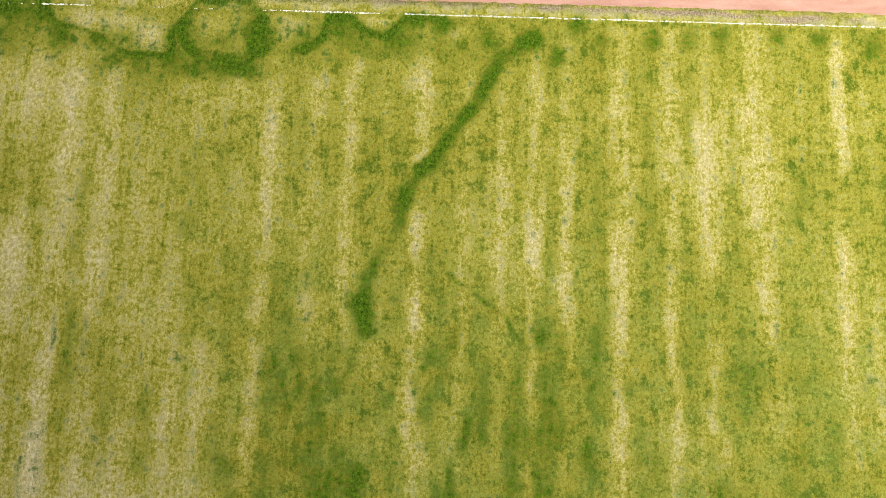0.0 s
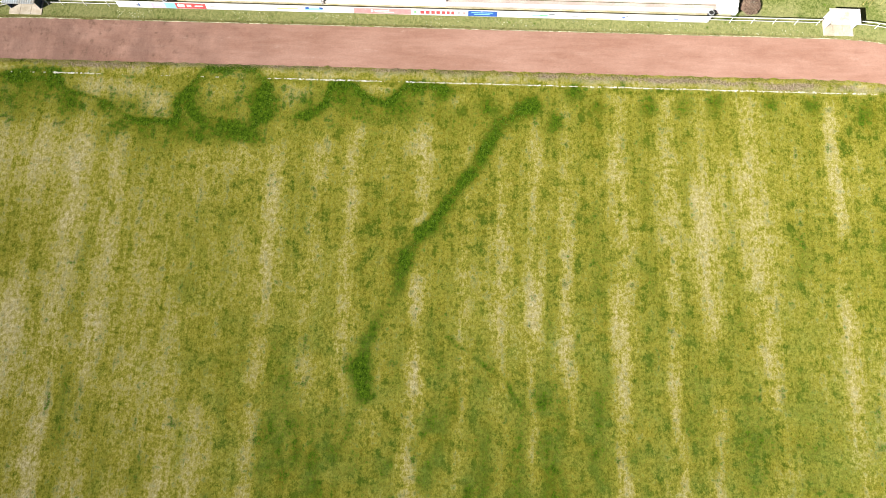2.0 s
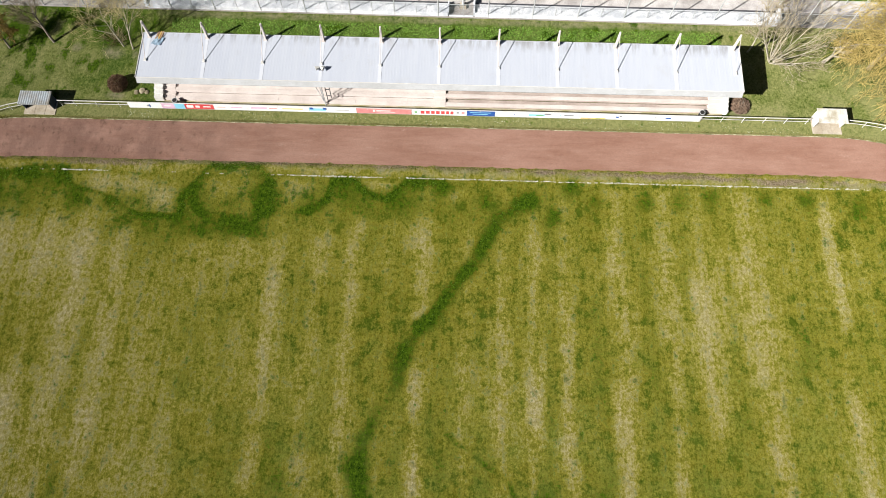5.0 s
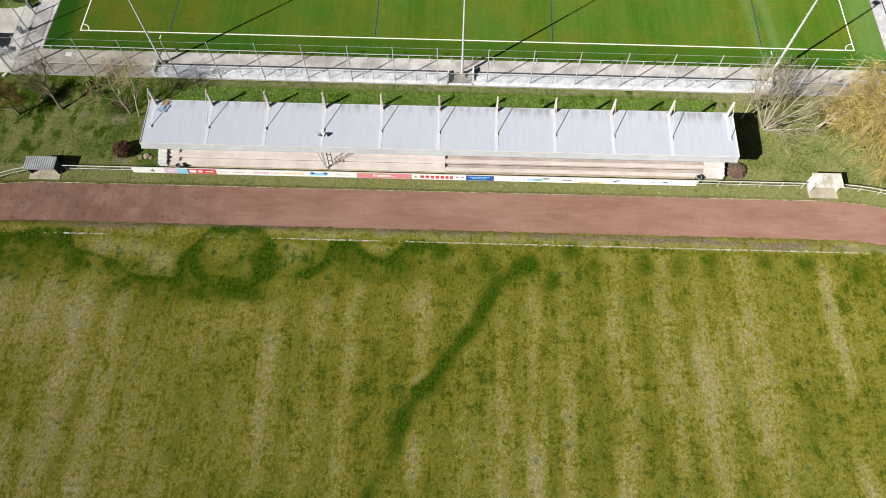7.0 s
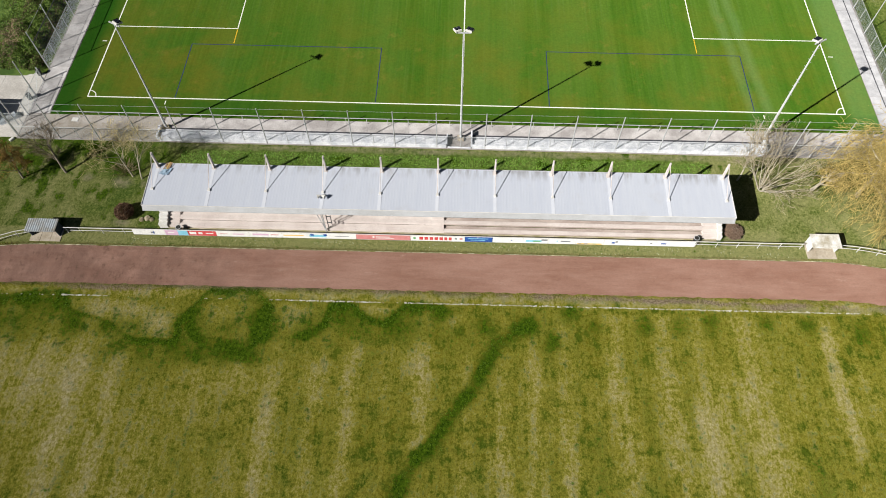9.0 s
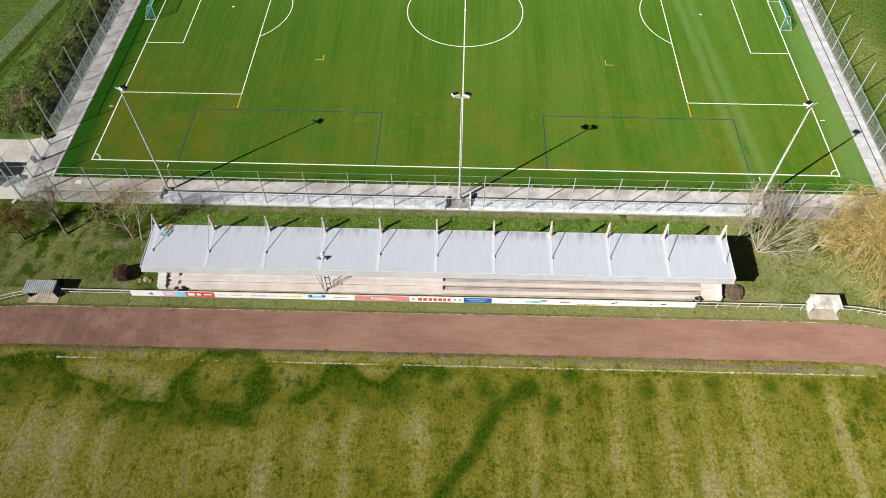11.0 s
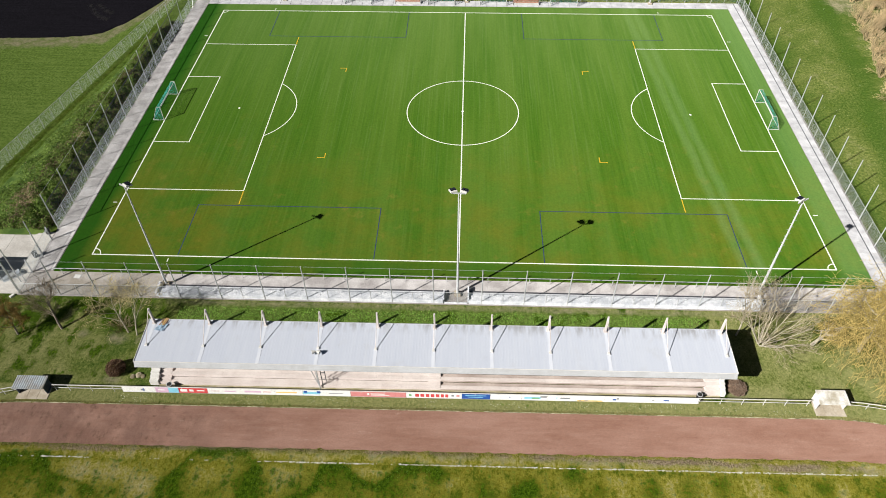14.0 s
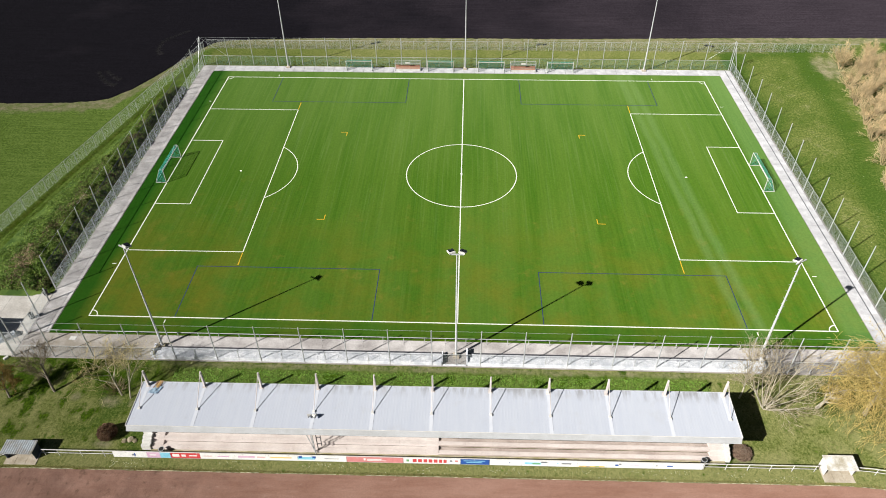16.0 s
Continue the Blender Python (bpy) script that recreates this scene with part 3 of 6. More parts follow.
STRAW_MIDDLE = [(-7.9, -92.7, -97.8, 0.5, 0.4), (-3.7, -96.6, -100.7, 0.8, 0.7), (-3.5, -65.6, -68.5, 1.2, 1.0), (-3.4, -68.5, -75.9, 0.9, 0.8), (-3.3, -80.3, -84.1, 0.9, 0.95), (-3.2, -88.4, -92.5, 0.8, 0.6), (1.1, -76.3, -93.4, 0.5, 0.35),
                (4.4, -76.2, -87.0, 0.6, 0.5), (7.5, -89.1, -97.3, 0.5, 0.5), (7.7, -101.3, -104.8, 0.6, 0.7), (7.7, -81.6, -85.9, 0.6, 0.5), (7.8, -64.7, -70.4, 0.7, 0.6), (10.5, -69.2, -73.7, 0.5, 0.6), (10.6, -85.8, -90.0, 0.5, 0.7),
                (10.9, -73.2, -85.8, 0.5, 0.4), (15.5, -65.5, -70.2, 0.7, 0.5), (15.6, -97.0, -106.0, 0.6, 0.6), (15.9, -81.3, -92.9, 0.9, 0.9), (16.6, -70.1, -81.3, 0.7, 0.6)]
STRAW_EAST = [(20.1, -66.5, -70.6, 0.7, 0.6), (20.6, -89.7, -94.8, 0.5, 0.5), (21.0, -80.0, -89.7, 0.6, 0.6), (21.1, -94.8, -101.9, 0.5, 0.6), (23.8, -71.0, -81.0, 0.8, 0.7), (24.4, -92.1, -99.8, 0.6, 0.7), (24.4, -81.0, -85.3, 0.9, 0.7),
              (25.3, -100.7, -103.2, 0.5, 0.8), (29.0, -69.7, -80.8, 1.2, 0.6), (29.0, -61.5, -69.7, 1.2, 0.7), (29.5, -81.9, -91.5, 1.0, 0.75), (30.1, -97.6, -100.6, 1.2, 0.7), (33.7, -66.6, -68.9, 1.0, 0.4), (37.0, -89.1, -91.2, 0.4, 0.5),
              (37.0, -81.7, -84.9, 0.6, 0.8), (37.5, -62.4, -75.0, 0.7, 0.9), (39.5, -84.8, -89.0, 0.5, 0.5)]
SWALE = [(70.3, 47.9), (69.3, 39.4), (68.4, 28.0), (67.8, 18.5), (66.8, 10.0), (65.0, 1.5), (63.3, -4.6), (61.0, -16.0)]
# x, half width, strength of the faint stripes over the whole length
STRIPES = [(-45.5, .9, .5), (-40.9, 1.0, .5), (-37.0, 1.1, .7), (-33.4, .9, .5), (-29.5, .8, .3), (-25.5, .8, .3), (-21.5, .8, .35), (-17.7, .8, .5), (-13.6, .7, .4), (-10.1, .8, .5),
           (-6.8, .7, .4), (-3.3, .9, .7), (1.0, .6, .4), (4.5, .7, .5), (7.7, .7, .6), (10.8, .6, .55), (15.9, 0.8, .7), (20.7, .7, .5), (24.2, .8, .4), (29.2, 1.1, .25), (37.1, .8, .6), (39.7, .7, .4), (44.5, 1.0, .6)]


def away(x, y, line):
    """Distance of each point from a polyline."""
    best = np.full(x.shape, 1e9)
    for (ax, ay), (bx, by) in zip(line, line[1:]):
        dx, dy = bx - ax, by - ay
        k = np.clip(((x - ax) * dx + (y - ay) * dy) / (dx * dx + dy * dy), 0, 1)
        best = np.minimum(best, np.hypot(x - ax - k * dx, y - ay - k * dy))
    return best


def smooth(v, a, b):
    k = np.clip((v - a) / (b - a), 0, 1)
    return k * k * (3 - 2 * k)


def make_ground():
    xs = np.concatenate([[-3000, -1500, -700, -300, -180, -130], np.arange(-110, -70, 1.2), np.arange(-70, -52, 0.4), np.arange(-52, 50, 0.23), np.arange(50, 100, 1.2), [110, 140, 200, 350, 800, 1600, 3000]])
    ys = np.concatenate([[-3000, -1500, -600, -300, -180, -130, -118], np.arange(-110, -69, 0.26), np.arange(-69, -58, 0.18), np.arange(-58, -36, 0.33), np.arange(-36, 62, 1.2), [70, 90, 130, 220, 500, 1200, 3000]])
    x, y = np.meshgrid(xs, ys)
    wob = ground_noise(x, y, 0.45, 3.1)
    wide = ground_noise(x, y, 0.09, 8.7)
    old = smooth(-y, 60.4, 61.6) * smooth(y, -135, -118) * smooth(x, -70, -60) * smooth(-x, -70, -60)
    clumps = ground_noise(x * 1.5, y * 0.6, 0.3, 15.3)
    beads = ground_noise(x, y, 0.42, 27.9)
    tufts = ground_noise(x * 1.9, y * 0.85, 0.55, 41.7)
    lush = np.zeros(x.shape)
    shift_x, shift_y = x + 0.30 * wob + 0.22 * beads, y + 0.25 * wob + 0.22 * clumps
    body = np.clip(0.95 + 0.5 * wob + 1.1 * beads, 0.55, 1.4)
    for line, w, s in ((MAIN_TRAIL, 0.9, 0.82), (MAIN_TRAIL[:3], 1.15, 0.95), (LOWER_TRAIL, 0.95, 0.95), (FAINT_TRAIL, 0.7, 0.5), (TRAIL_END, 0.85, 0.95), (RING, 0.45, 0.85), (RING[1:9], 0.45, 1.1), (RING[10:13], 0.4, 1.0), (RING[12:], 0.8, 0.7),
                       (EDGE, 0.38, 1.0), (LINK, 0.6, 0.7), (ARC[:9], 0.38, 1.05), (ARC[8:], 0.6, 0.9), (TOP_LEFT, 0.6, 1.2), (THIN_TRAIL, 0.25, 0.5)):
        d = away(shift_x, shift_y, line)
        wid = w * (1.05 + 0.5 * wide + 0.4 * wob)
        lush = np.maximum(lush, s * np.exp(-(d / np.maximum(wid, 0.2)) ** 2) * body)
    # the growth starts at a sharp far edge and fades out towards the camera's side
    for line, depth, s in ((TOP_LEFT, 2.4, 1.1), (EDGE, 2.4, 0.8), (LINK, 1.8, 0.5), (ARC, 2.8, 0.8)):
        lx, ly = [p[0] for p in line], [p[1] for p in line]
        d = np.interp(x, lx, ly) + 0.2 - shift_y
        inside = smooth(x, lx[0] - 0.6, lx[0] + 0.4) * smooth(-x, -lx[-1] - 2.0, -lx[-1] + 0.2)
        lush = np.maximum(lush, s * inside * smooth(d, -0.1, 0.35) * np.exp(-np.clip(d, 0, 99) / depth) * body)
    # inside the ring the green thins out from the rim, and spreads past its near side
    hub = np.hypot((shift_x + 23.5) / 4.3, (shift_y + 63.0) / 3.6)
    lush = np.maximum(lush, 0.85 * body * smooth(hub, 0.40, 0.98) * smooth(-hub, -1.04, -0.98))
    lush = np.maximum(lush, 0.75 * body * np.exp(-(np.hypot((shift_x + 23.0) / 5.2, (shift_y + 66.6) / 1.5)) ** 2))
    lush = np.maximum(lush, 0.45 * body * np.exp(-(np.hypot((shift_x + 30.5) / 4.0, (shift_y + 67.2) / 1.3)) ** 2))
    belt = np.exp(-((y + 63.6 - 0.02 * (x + 20)) / 2.6) ** 2) * smooth(-x, -20, 2) * (0.36 + 0.5 * wide + 0.3 * wob)
    lush = np.maximum(lush, belt)
    for sx, sy, r in SPOTS:
        d = np.hypot(shift_x - sx, (shift_y - sy) * 0.8)
        lush = np.maximum(lush, 0.5 * np.exp(-(d / r) ** 2) * body)
    ragged = x + 0.5 * wob + 0.35 * beads
    for sx, far_end, near_end, w, s in DARK_WEST + DARK_EAST:
        along_y = smooth(-(y + wob), -far_end - 1.2, -far_end + 0.8) * smooth(y + wob, near_end - 1.2, near_end + 0.8)
        lush = np.maximum(lush, 0.55 * s * along_y * np.exp(-((ragged - sx) / w) ** 2) * np.clip(body + 0.5 * clumps, 0.4, 1.4))
    lush = np.maximum(lush, np.clip(0.10 + 0.5 * clumps + 0.45 * tufts, 0, 1) * 0.85 * (1 - 0.5 * smooth(x, 12, 20)) * (1 - 0.7 * smooth(-x, 16, 24)) * old * (0.25 + 1.0 * smooth(-y, 84, 98)))
    straw = np.full(x.shape, -0.01)
    for k, (sx, w, s) in enumerate(STRIPES):
        run = 0.85 + 0.35 * np.sin(y * 0.33 + k * 2.3) * np.sin(y * 0.11 + k) + 0.5 * wob
        straw = straw + 0.44 * s * np.clip(run, 0.25, 1.3) * np.exp(-((ragged - sx) / (1.2 * w)) ** 2)
    for sx, far_end, near_end, w, s in STRAW_WEST + STRAW_MIDDLE + STRAW_EAST:
        along_y = smooth(-(y + wob), -far_end - 1.5, -far_end + 1.0) * smooth(y + wob, near_end - 1.5, near_end + 1.0)
        straw = straw + (0.30 + 0.14 * smooth(-y, 72, 92)) * s * along_y * np.exp(-((ragged - sx) / (1.1 * w)) ** 2) * np.clip(0.95 + 0.6 * beads + 0.9 * tufts, 0.3, 1.5)
    # dry ground left bare of growth beside the trails
    for sx, sy, rx, ry, s in ((-34.5, -62.4, 4.2, 1.2, 0.45), (-30.5, -64.0, 1.8, 1.3, 0.65), (-16.3, -62.8, 2.0, 1.5, 0.6), (-8.3, -61.6, 1.3, 0.8, 0.5), (-40.0, -67.0, 6.0, 3.0, 0.10), (-0.6, -62.6, 1.2, 0.8, 0.4), (-23.6, -63.2, 2.2, 1.6, 0.35)):
        straw = straw + s * np.exp(-(np.hypot((shift_x - sx) / rx, (shift_y - sy) / ry)) ** 2)
    straw = straw + 0.30 * wide + 0.12 * smooth(-x, 8, 40) - 0.08 * smooth(-y, 88, 100) * smooth(x, -26, -14) + 0.15 * smooth(-x, 18, 28) * smooth(-y, 74, 84) + 0.12 * smooth(-y, 64, 70) * smooth(y, -78, -68)
    straw = (straw - 0.5 * np.clip(lush, 0, 1)) * old - 0.3 * (1 - old)
    # left field under young crop; drier grass beyond the new pitch and along the field edges
    crop = smooth(-(x - (-63.5 + 0.2 * (y + 5))), 0, 1.5) * smooth(y, -30, -26)
    bound = np.interp(x, [-200, -87, -76, -66, -63, -59.5, -57, -54, -32, 21, 80, 200], [21, 21.4, 21.7, 23, 29.5, 36, 46.5, 50.5, 52, 52.5, 54.4, 56])
    margin = smooth(y - bound + 1.2 * wob, -4.4, -2.2) * smooth(-(y - bound), -60, -50)
    dry = 0.95 * margin
    right = smooth(x, 53.2, 53.8) * smooth(y, -42, -38)
    swale = np.exp(-(away(x + wob, y, SWALE) / 1.9) ** 2)
    top = np.exp(-(away(x, y + wob, [(54.0, 43.5), (62.4, 46.1), (69.6, 46.0)]) / 1.6) ** 2)
    foot = np.exp(-((x - 54.6) / (2.2 + wob)) ** 2)
    tone = 0.40 + 0.5 * wide + 0.35 * wob - right * (0.6 * swale + 0.5 * top + 0.5 * foot)
    tone = tone - right * 0.25 * smooth(x, 66, 70)
    meadow = right.copy()
    bankside = smooth(x, -69, -67) * smooth(-x, 53, 54) * smooth(y, -31, -29) * smooth(-y, -48, -44)
    beside = x + 67.6 - 0.1927 * (y + 19.0)
    bankside = bankside * smooth(beside, 0.3, 0.9)
    crop = np.maximum(crop, 0.95 * bankside)
    lush = np.maximum(lush, bankside * (0.15 + 0.3 * wob)) * (1 - 0.9 * margin)
    tan = np.exp(-(np.hypot((x - 73.2) / 3.6, (y - 39.5) / 5.0)) ** 4)
    dry = np.maximum(dry, right * (0.9 * tan + 0.15 + 0.3 * wide + 0.3 * wob - 0.5 * swale - 0.35 * foot - 0.35 * top))
    far = smooth(y, 37.8, 38.4) * smooth(x, -57, -55)
    meadow = np.maximum(meadow, far)
    tone = np.where((far > 0.5) & (right < 0.5), 0.75 + 0.4 * wide + 0.25 * wob - 0.35 * smooth(-x, 20, 50), tone)
    dry = np.maximum(dry, 0.62 * smooth(y, 46.0, 47) * smooth(-x, -70, -64))
    verge = np.exp(-((y + 60.1 - 0.0065 * x) / 0.9) ** 2) 
    straw = np.maximum(straw, (0.30 + 0.4 * wob) * verge - 0.3 * (1 - np.clip(verge, 0, 1)))
    behind = smooth(y, -47.5, -46) * smooth(-y, 40.2, 41.2) * smooth(x, -34, -30) * smooth(-x, -30, -26)
    lush = np.maximum(lush, behind * (0.12 + 0.5 * wob))
    crop = np.maximum(crop, 0.9 * behind * np.clip(0.85 + 0.6 * wob, 0, 1))
    crop = np.maximum(crop, old * smooth(-y, 70, 92) * np.clip(0.12 + 0.2 * wide + 0.3 * wob - 0.5 * straw, 0, 0.3))
    lawn = smooth(y, -53.2, -52) * smooth(-y, 39, 40)
    meadow = np.maximum(meadow, lawn)
    meadow = np.maximum(meadow, smooth(y, -54.9, -54.6) * smooth(-y, 51, 52))
    tone = np.where(lawn > 0.2, 0.70 + 0.9 * wide + 1.0 * wob + 0.45 * smooth(x, 24, 31), tone)
    tone = np.where((y < -52.4) & (y > -55), 1.35 + 0.4 * wide + 0.4 * wob, tone)
    lush = np.maximum(lush, lawn * (0.14 + 0.4 * wide + 0.5 * wob + 0.8 * tufts + 0.30 * smooth(y, -46.5, -43.5) * smooth(-x, 33, 36)) * (1 - 0.7 * smooth(x, 28, 33)))
    bare = np.exp(-((y + 40.6) / 0.45) ** 2) * smooth(x, -36, -34)
    dry = np.maximum(dry, bare * 0.8)
    lush = lush * (1 - 0.8 * bare)
    for ex, ey, er in ((-39.0, -46.2, 1.3), (-37.6, -51.7, 1.1), (-36.0, -46.3, 0.8), (29.9, -51.5, 1.2), (-43.0, -45.8, 0.9)):
        dry = np.maximum(dry, 1.1 * np.exp(-(np.hypot(x - ex, (y - ey) * 1.5) / er) ** 2))
    fringe = np.exp(-((y + 59.75 + 0.0065 * (x + 2.2) + 0.25 * wob) / 0.38) ** 2) * smooth(-np.abs(x), -60, -48)
    dry = np.maximum(dry, 0.85 * fringe * (0.8 + 0.8 * beads))
    rim = y + 59.45 + 0.0065 * (x + 2.2)
    earth = np.exp(-((rim + 0.25 * wob) / 0.34) ** 2) * smooth(-np.abs(x), -60, -48) * np.clip(0.75 + 0.7 * beads + 0.5 * wide, 0.1, 1.3)
    earth = np.maximum(earth, 1.1 * np.exp(-(np.hypot((x - 33.0) / 2.2, (y + 60.0) / 0.45)) ** 2))
    earth = np.maximum(earth, 0.9 * np.exp(-(np.hypot((x + 37.0) / 7.0, (y + 59.9) / 0.5)) ** 2))
    z = 0.03 * wob * smooth(np.abs(y + 80), 200, 10)
    # shallow ditch at the foot of the field fence
    ditch = np.exp(-((x + 66.75 - 0.1927 * (y + 19.0)) / 0.24) ** 2) * smooth(y, -21, -18) * smooth(-y, -34, -22)
    z = z - 0.45 * ditch
    lush = np.maximum(lush, 0.5 * ditch)
    n, m = x.shape
    v = np.stack([x, y, z], 2).reshape(-1, 3)
    i = (np.arange(n - 1)[:, None] * m + np.arange(m - 1)[None]).ravel()
    me = joined("ground", v, np.stack([i, i + 1, i + m + 1, i + m], 1), GRASS)
    for name, value in (("lush", lush), ("straw", straw), ("crop", crop), ("dry", dry), ("meadow", meadow), ("tone", tone), ("earth", earth)):
        me.attributes.new(name, "FLOAT", "POINT").data.foreach_set("value", value.astype(np.float32).ravel())
    me.polygons.foreach_set("use_smooth", [True] * len(me.polygons))
    return tagged(new("ground", me), "mown and patchy spring grass over level ground", "grass", kind="structure")


make_ground()


def make_soil_field():
    bx = [-2500, -400, -87, -76.7, -66.4, -63.4, -59.9, -57.4, -54.8, -32.6, -4.8, 21.8, 58.7, 80.7, 400, 2500]
    by = [10, 18, 21.4, 21.7, 23.0, 29.5, 35.7, 46.5, 50.3, 52.0, 52.6, 52.6, 53.9, 54.4, 58, 70]
    xs = np.concatenate([[-2500, -1200, -500, -250, -160], np.arange(-130, 130, 0.5), [160, 250, 500, 1200, 2500]])
    near_x = np.arange(-140, 140, 0.5)
    curve = np.interp(near_x, bx, by)
    kern = np.exp(-(np.arange(-16, 17) / 7.0) ** 2)
    curve = np.convolve(np.pad(curve, 16, "edge"), kern / kern.sum(), "valid")
    f = np.where(np.abs(xs) < 131, np.interp(xs, near_x, curve), np.interp(xs, bx, by)) + np.array([0.35 * noise.noise(Vector((a * 0.6, 4, 0))) + 0.2 * noise.noise(Vector((a * 1.9, 9, 0))) for a in xs])
    deep = np.concatenate([np.arange(0, 36, 0.8), [40, 50, 70, 120, 250, 600, 1500, 2900]])
    x = np.repeat(xs[None], len(deep), 0)
    y = f[None] + deep[:, None]
    z = 0.09 + 0.05 * ground_noise(x, y, 1.1, 5) + 0.03 * np.sin(y * 3.3 + x * 0.1)
    z[0] = 0.0
    n, m = x.shape
    i = (np.arange(n - 1)[:, None] * m + np.arange(m - 1)[None]).ravel()
    me = joined("ploughed_field", np.stack([x, y, z], 2).reshape(-1, 3), np.stack([i, i + 1, i + m + 1, i + m], 1), SOIL)
    tagged(new("ploughed_field", me), "dark bare ploughed field with clods", "field", kind="structure")


make_soil_field()

# ---- cinder track, kerb and chalk line ----


def bend(x, rail, start=-45.0, end=38.5):
    """How far the oval has turned away from the straight at x; rail: radius of the line."""
    d = max(0.0, start - x, x - end)
    d = min(d, rail * 0.999)
    return rail - math.sqrt(rail * rail - d * d)


def make_track_sheet():
    g = Geo()
    xs = [-64 + 0.5 * k for k in range(int(126 / 0.5) + 1)]
    rows = []
    for x in xs:
        far = -54.62 - bend(x, 33.5)
        close = -59.25 - bend(x, 33.0)
        j = lambda s: 0.13 * noise.noise(Vector((x * 1.3, s, 0))) + 0.07 * noise.noise(Vector((x * 4.1, s, 2)))
        pts = [(x, far + j(1) * 0.5), (x, far - 1.5), (x, (far + close) / 2), (x, close + 1.2), (x, close + j(7) * 1.4)]
        rows.append([near(a, b, 0.045 if 0 < q < 4 else 0.03) for q, (a, b) in enumerate(pts)])
    for a, b in zip(rows, rows[1:]):
        for q in range(4):
            g.quad(a[q + 1], b[q + 1], b[q], a[q])
    solid("running_track", g, TRACK, "reddish cinder running track with damp dark stains", "running track", kind="structure")


make_track_sheet()

kerb = thing("track_kerb", "low pale concrete edging along the cinder track", "kerb", kind="structure")
kerb_mesh = Geo().box(-0.48, 0.48, -0.045, 0.045, -0.06, 0.065, 0.012).mesh("kerb_stone", KERB)
rr = random.Random(4)
for k in range(110):
    x = -55 + k
    p, q = near(x, -54.55 - bend(x, 33.5)), near(x + 1, -54.55 - bend(x + 1, 33.5))
    mid = (p + q) / 2
    part("kerb_stone", kerb_mesh, None, kerb, m=pose(mid.x, mid.y, rr.uniform(-0.062, -0.03), 0, rr.uniform(-2, 2), math.degrees(math.atan2(q.y - p.y, q.x - p.x)) + rr.uniform(-1, 1)))


def make_chalk():
    g, r = Geo(), random.Random(11)
    x = -48.0
    while x < 56:
        w = r.uniform(0.04, 0.22)
        keep = 0.92 + 0.5 * noise.noise(Vector((x * 0.13, 3.0, 0))) + 0.4 * noise.noise(Vector((x * 0.9, 5.0, 0)))
        keep *= 0.12 if x < -41.5 or -36.5 < x < -19.5 or -8 < x < -5.5 else 1.0
        if r.random() < keep:
            y, h = -60.72 + r.uniform(-0.035, 0.035), r.uniform(0.015, 0.115) * (0.5 + 0.5 * keep)
            a, b, c, d = near(x, y - h, 0.05), near(x + w, y - h * r.uniform(0.4, 1), 0.05), near(x + w, y + h, 0.05), near(x, y + h * r.uniform(0.4, 1), 0.05)
            g.quad(a, b, c, d)
        x += w + r.uniform(0.0, 0.03)
    solid("chalk_line", g, CHALK, "worn broken white chalk touchline on grass", "chalk line", kind="structure")


make_chalk()

# ---- artificial pitch ----
HL, HW = 46.96, 33.08
TZ = 0.07
turf = Geo()
for i in range(20):
    for j in range(14):
        x0, x1 = -50.7 + 101.4 * i / 20, -50.7 + 101.4 * (i + 1) / 20
        y0, y1 = -36.1 + 71.75 * j / 14, -36.1 + 71.75 * (j + 1) / 14
        turf.quad((x0, y0, TZ), (x1, y0, TZ), (x1, y1, TZ), (x0, y1, TZ))
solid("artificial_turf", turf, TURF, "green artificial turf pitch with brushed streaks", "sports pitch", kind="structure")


def bar(g, x0, y0, x1, y1, w=0.13, z=TZ + 0.005):
    d = Vector((x1 - x0, y1 - y0)).normalized() * (w / 2)
    s = Vector((-d.y, d.x))
    g.quad((x0 - d.x - s.x, y0 - d.y - s.y, z), (x1 + d.x - s.x, y1 + d.y - s.y, z), (x1 + d.x + s.x, y1 + d.y + s.y, z), (x0 - d.x + s.x, y0 - d.y + s.y, z))


def ring(g, cx, cy, r, a0, a1, w=0.13, z=TZ + 0.005):
    n = max(6, int(abs(a1 - a0) / 4))
    pts = [(math.cos(radians(a0 + (a1 - a0) * k / n)), math.sin(radians(a0 + (a1 - a0) * k / n))) for k in range(n + 1)]
    for (c, s), (d, t) in zip(pts, pts[1:]):
        a, b = r - w / 2, r + w / 2
        g.quad((cx + c * a, cy + s * a, z), (cx + c * b, cy + s * b, z), (cx + d * b, cy + t * b, z), (cx + d * a, cy + t * a, z))


def marking(name, geo, mat=None, label="white painted line on green turf"):
    solid(name, geo, mat or WHITE_LINE, label, "pitch marking", kind="structure")


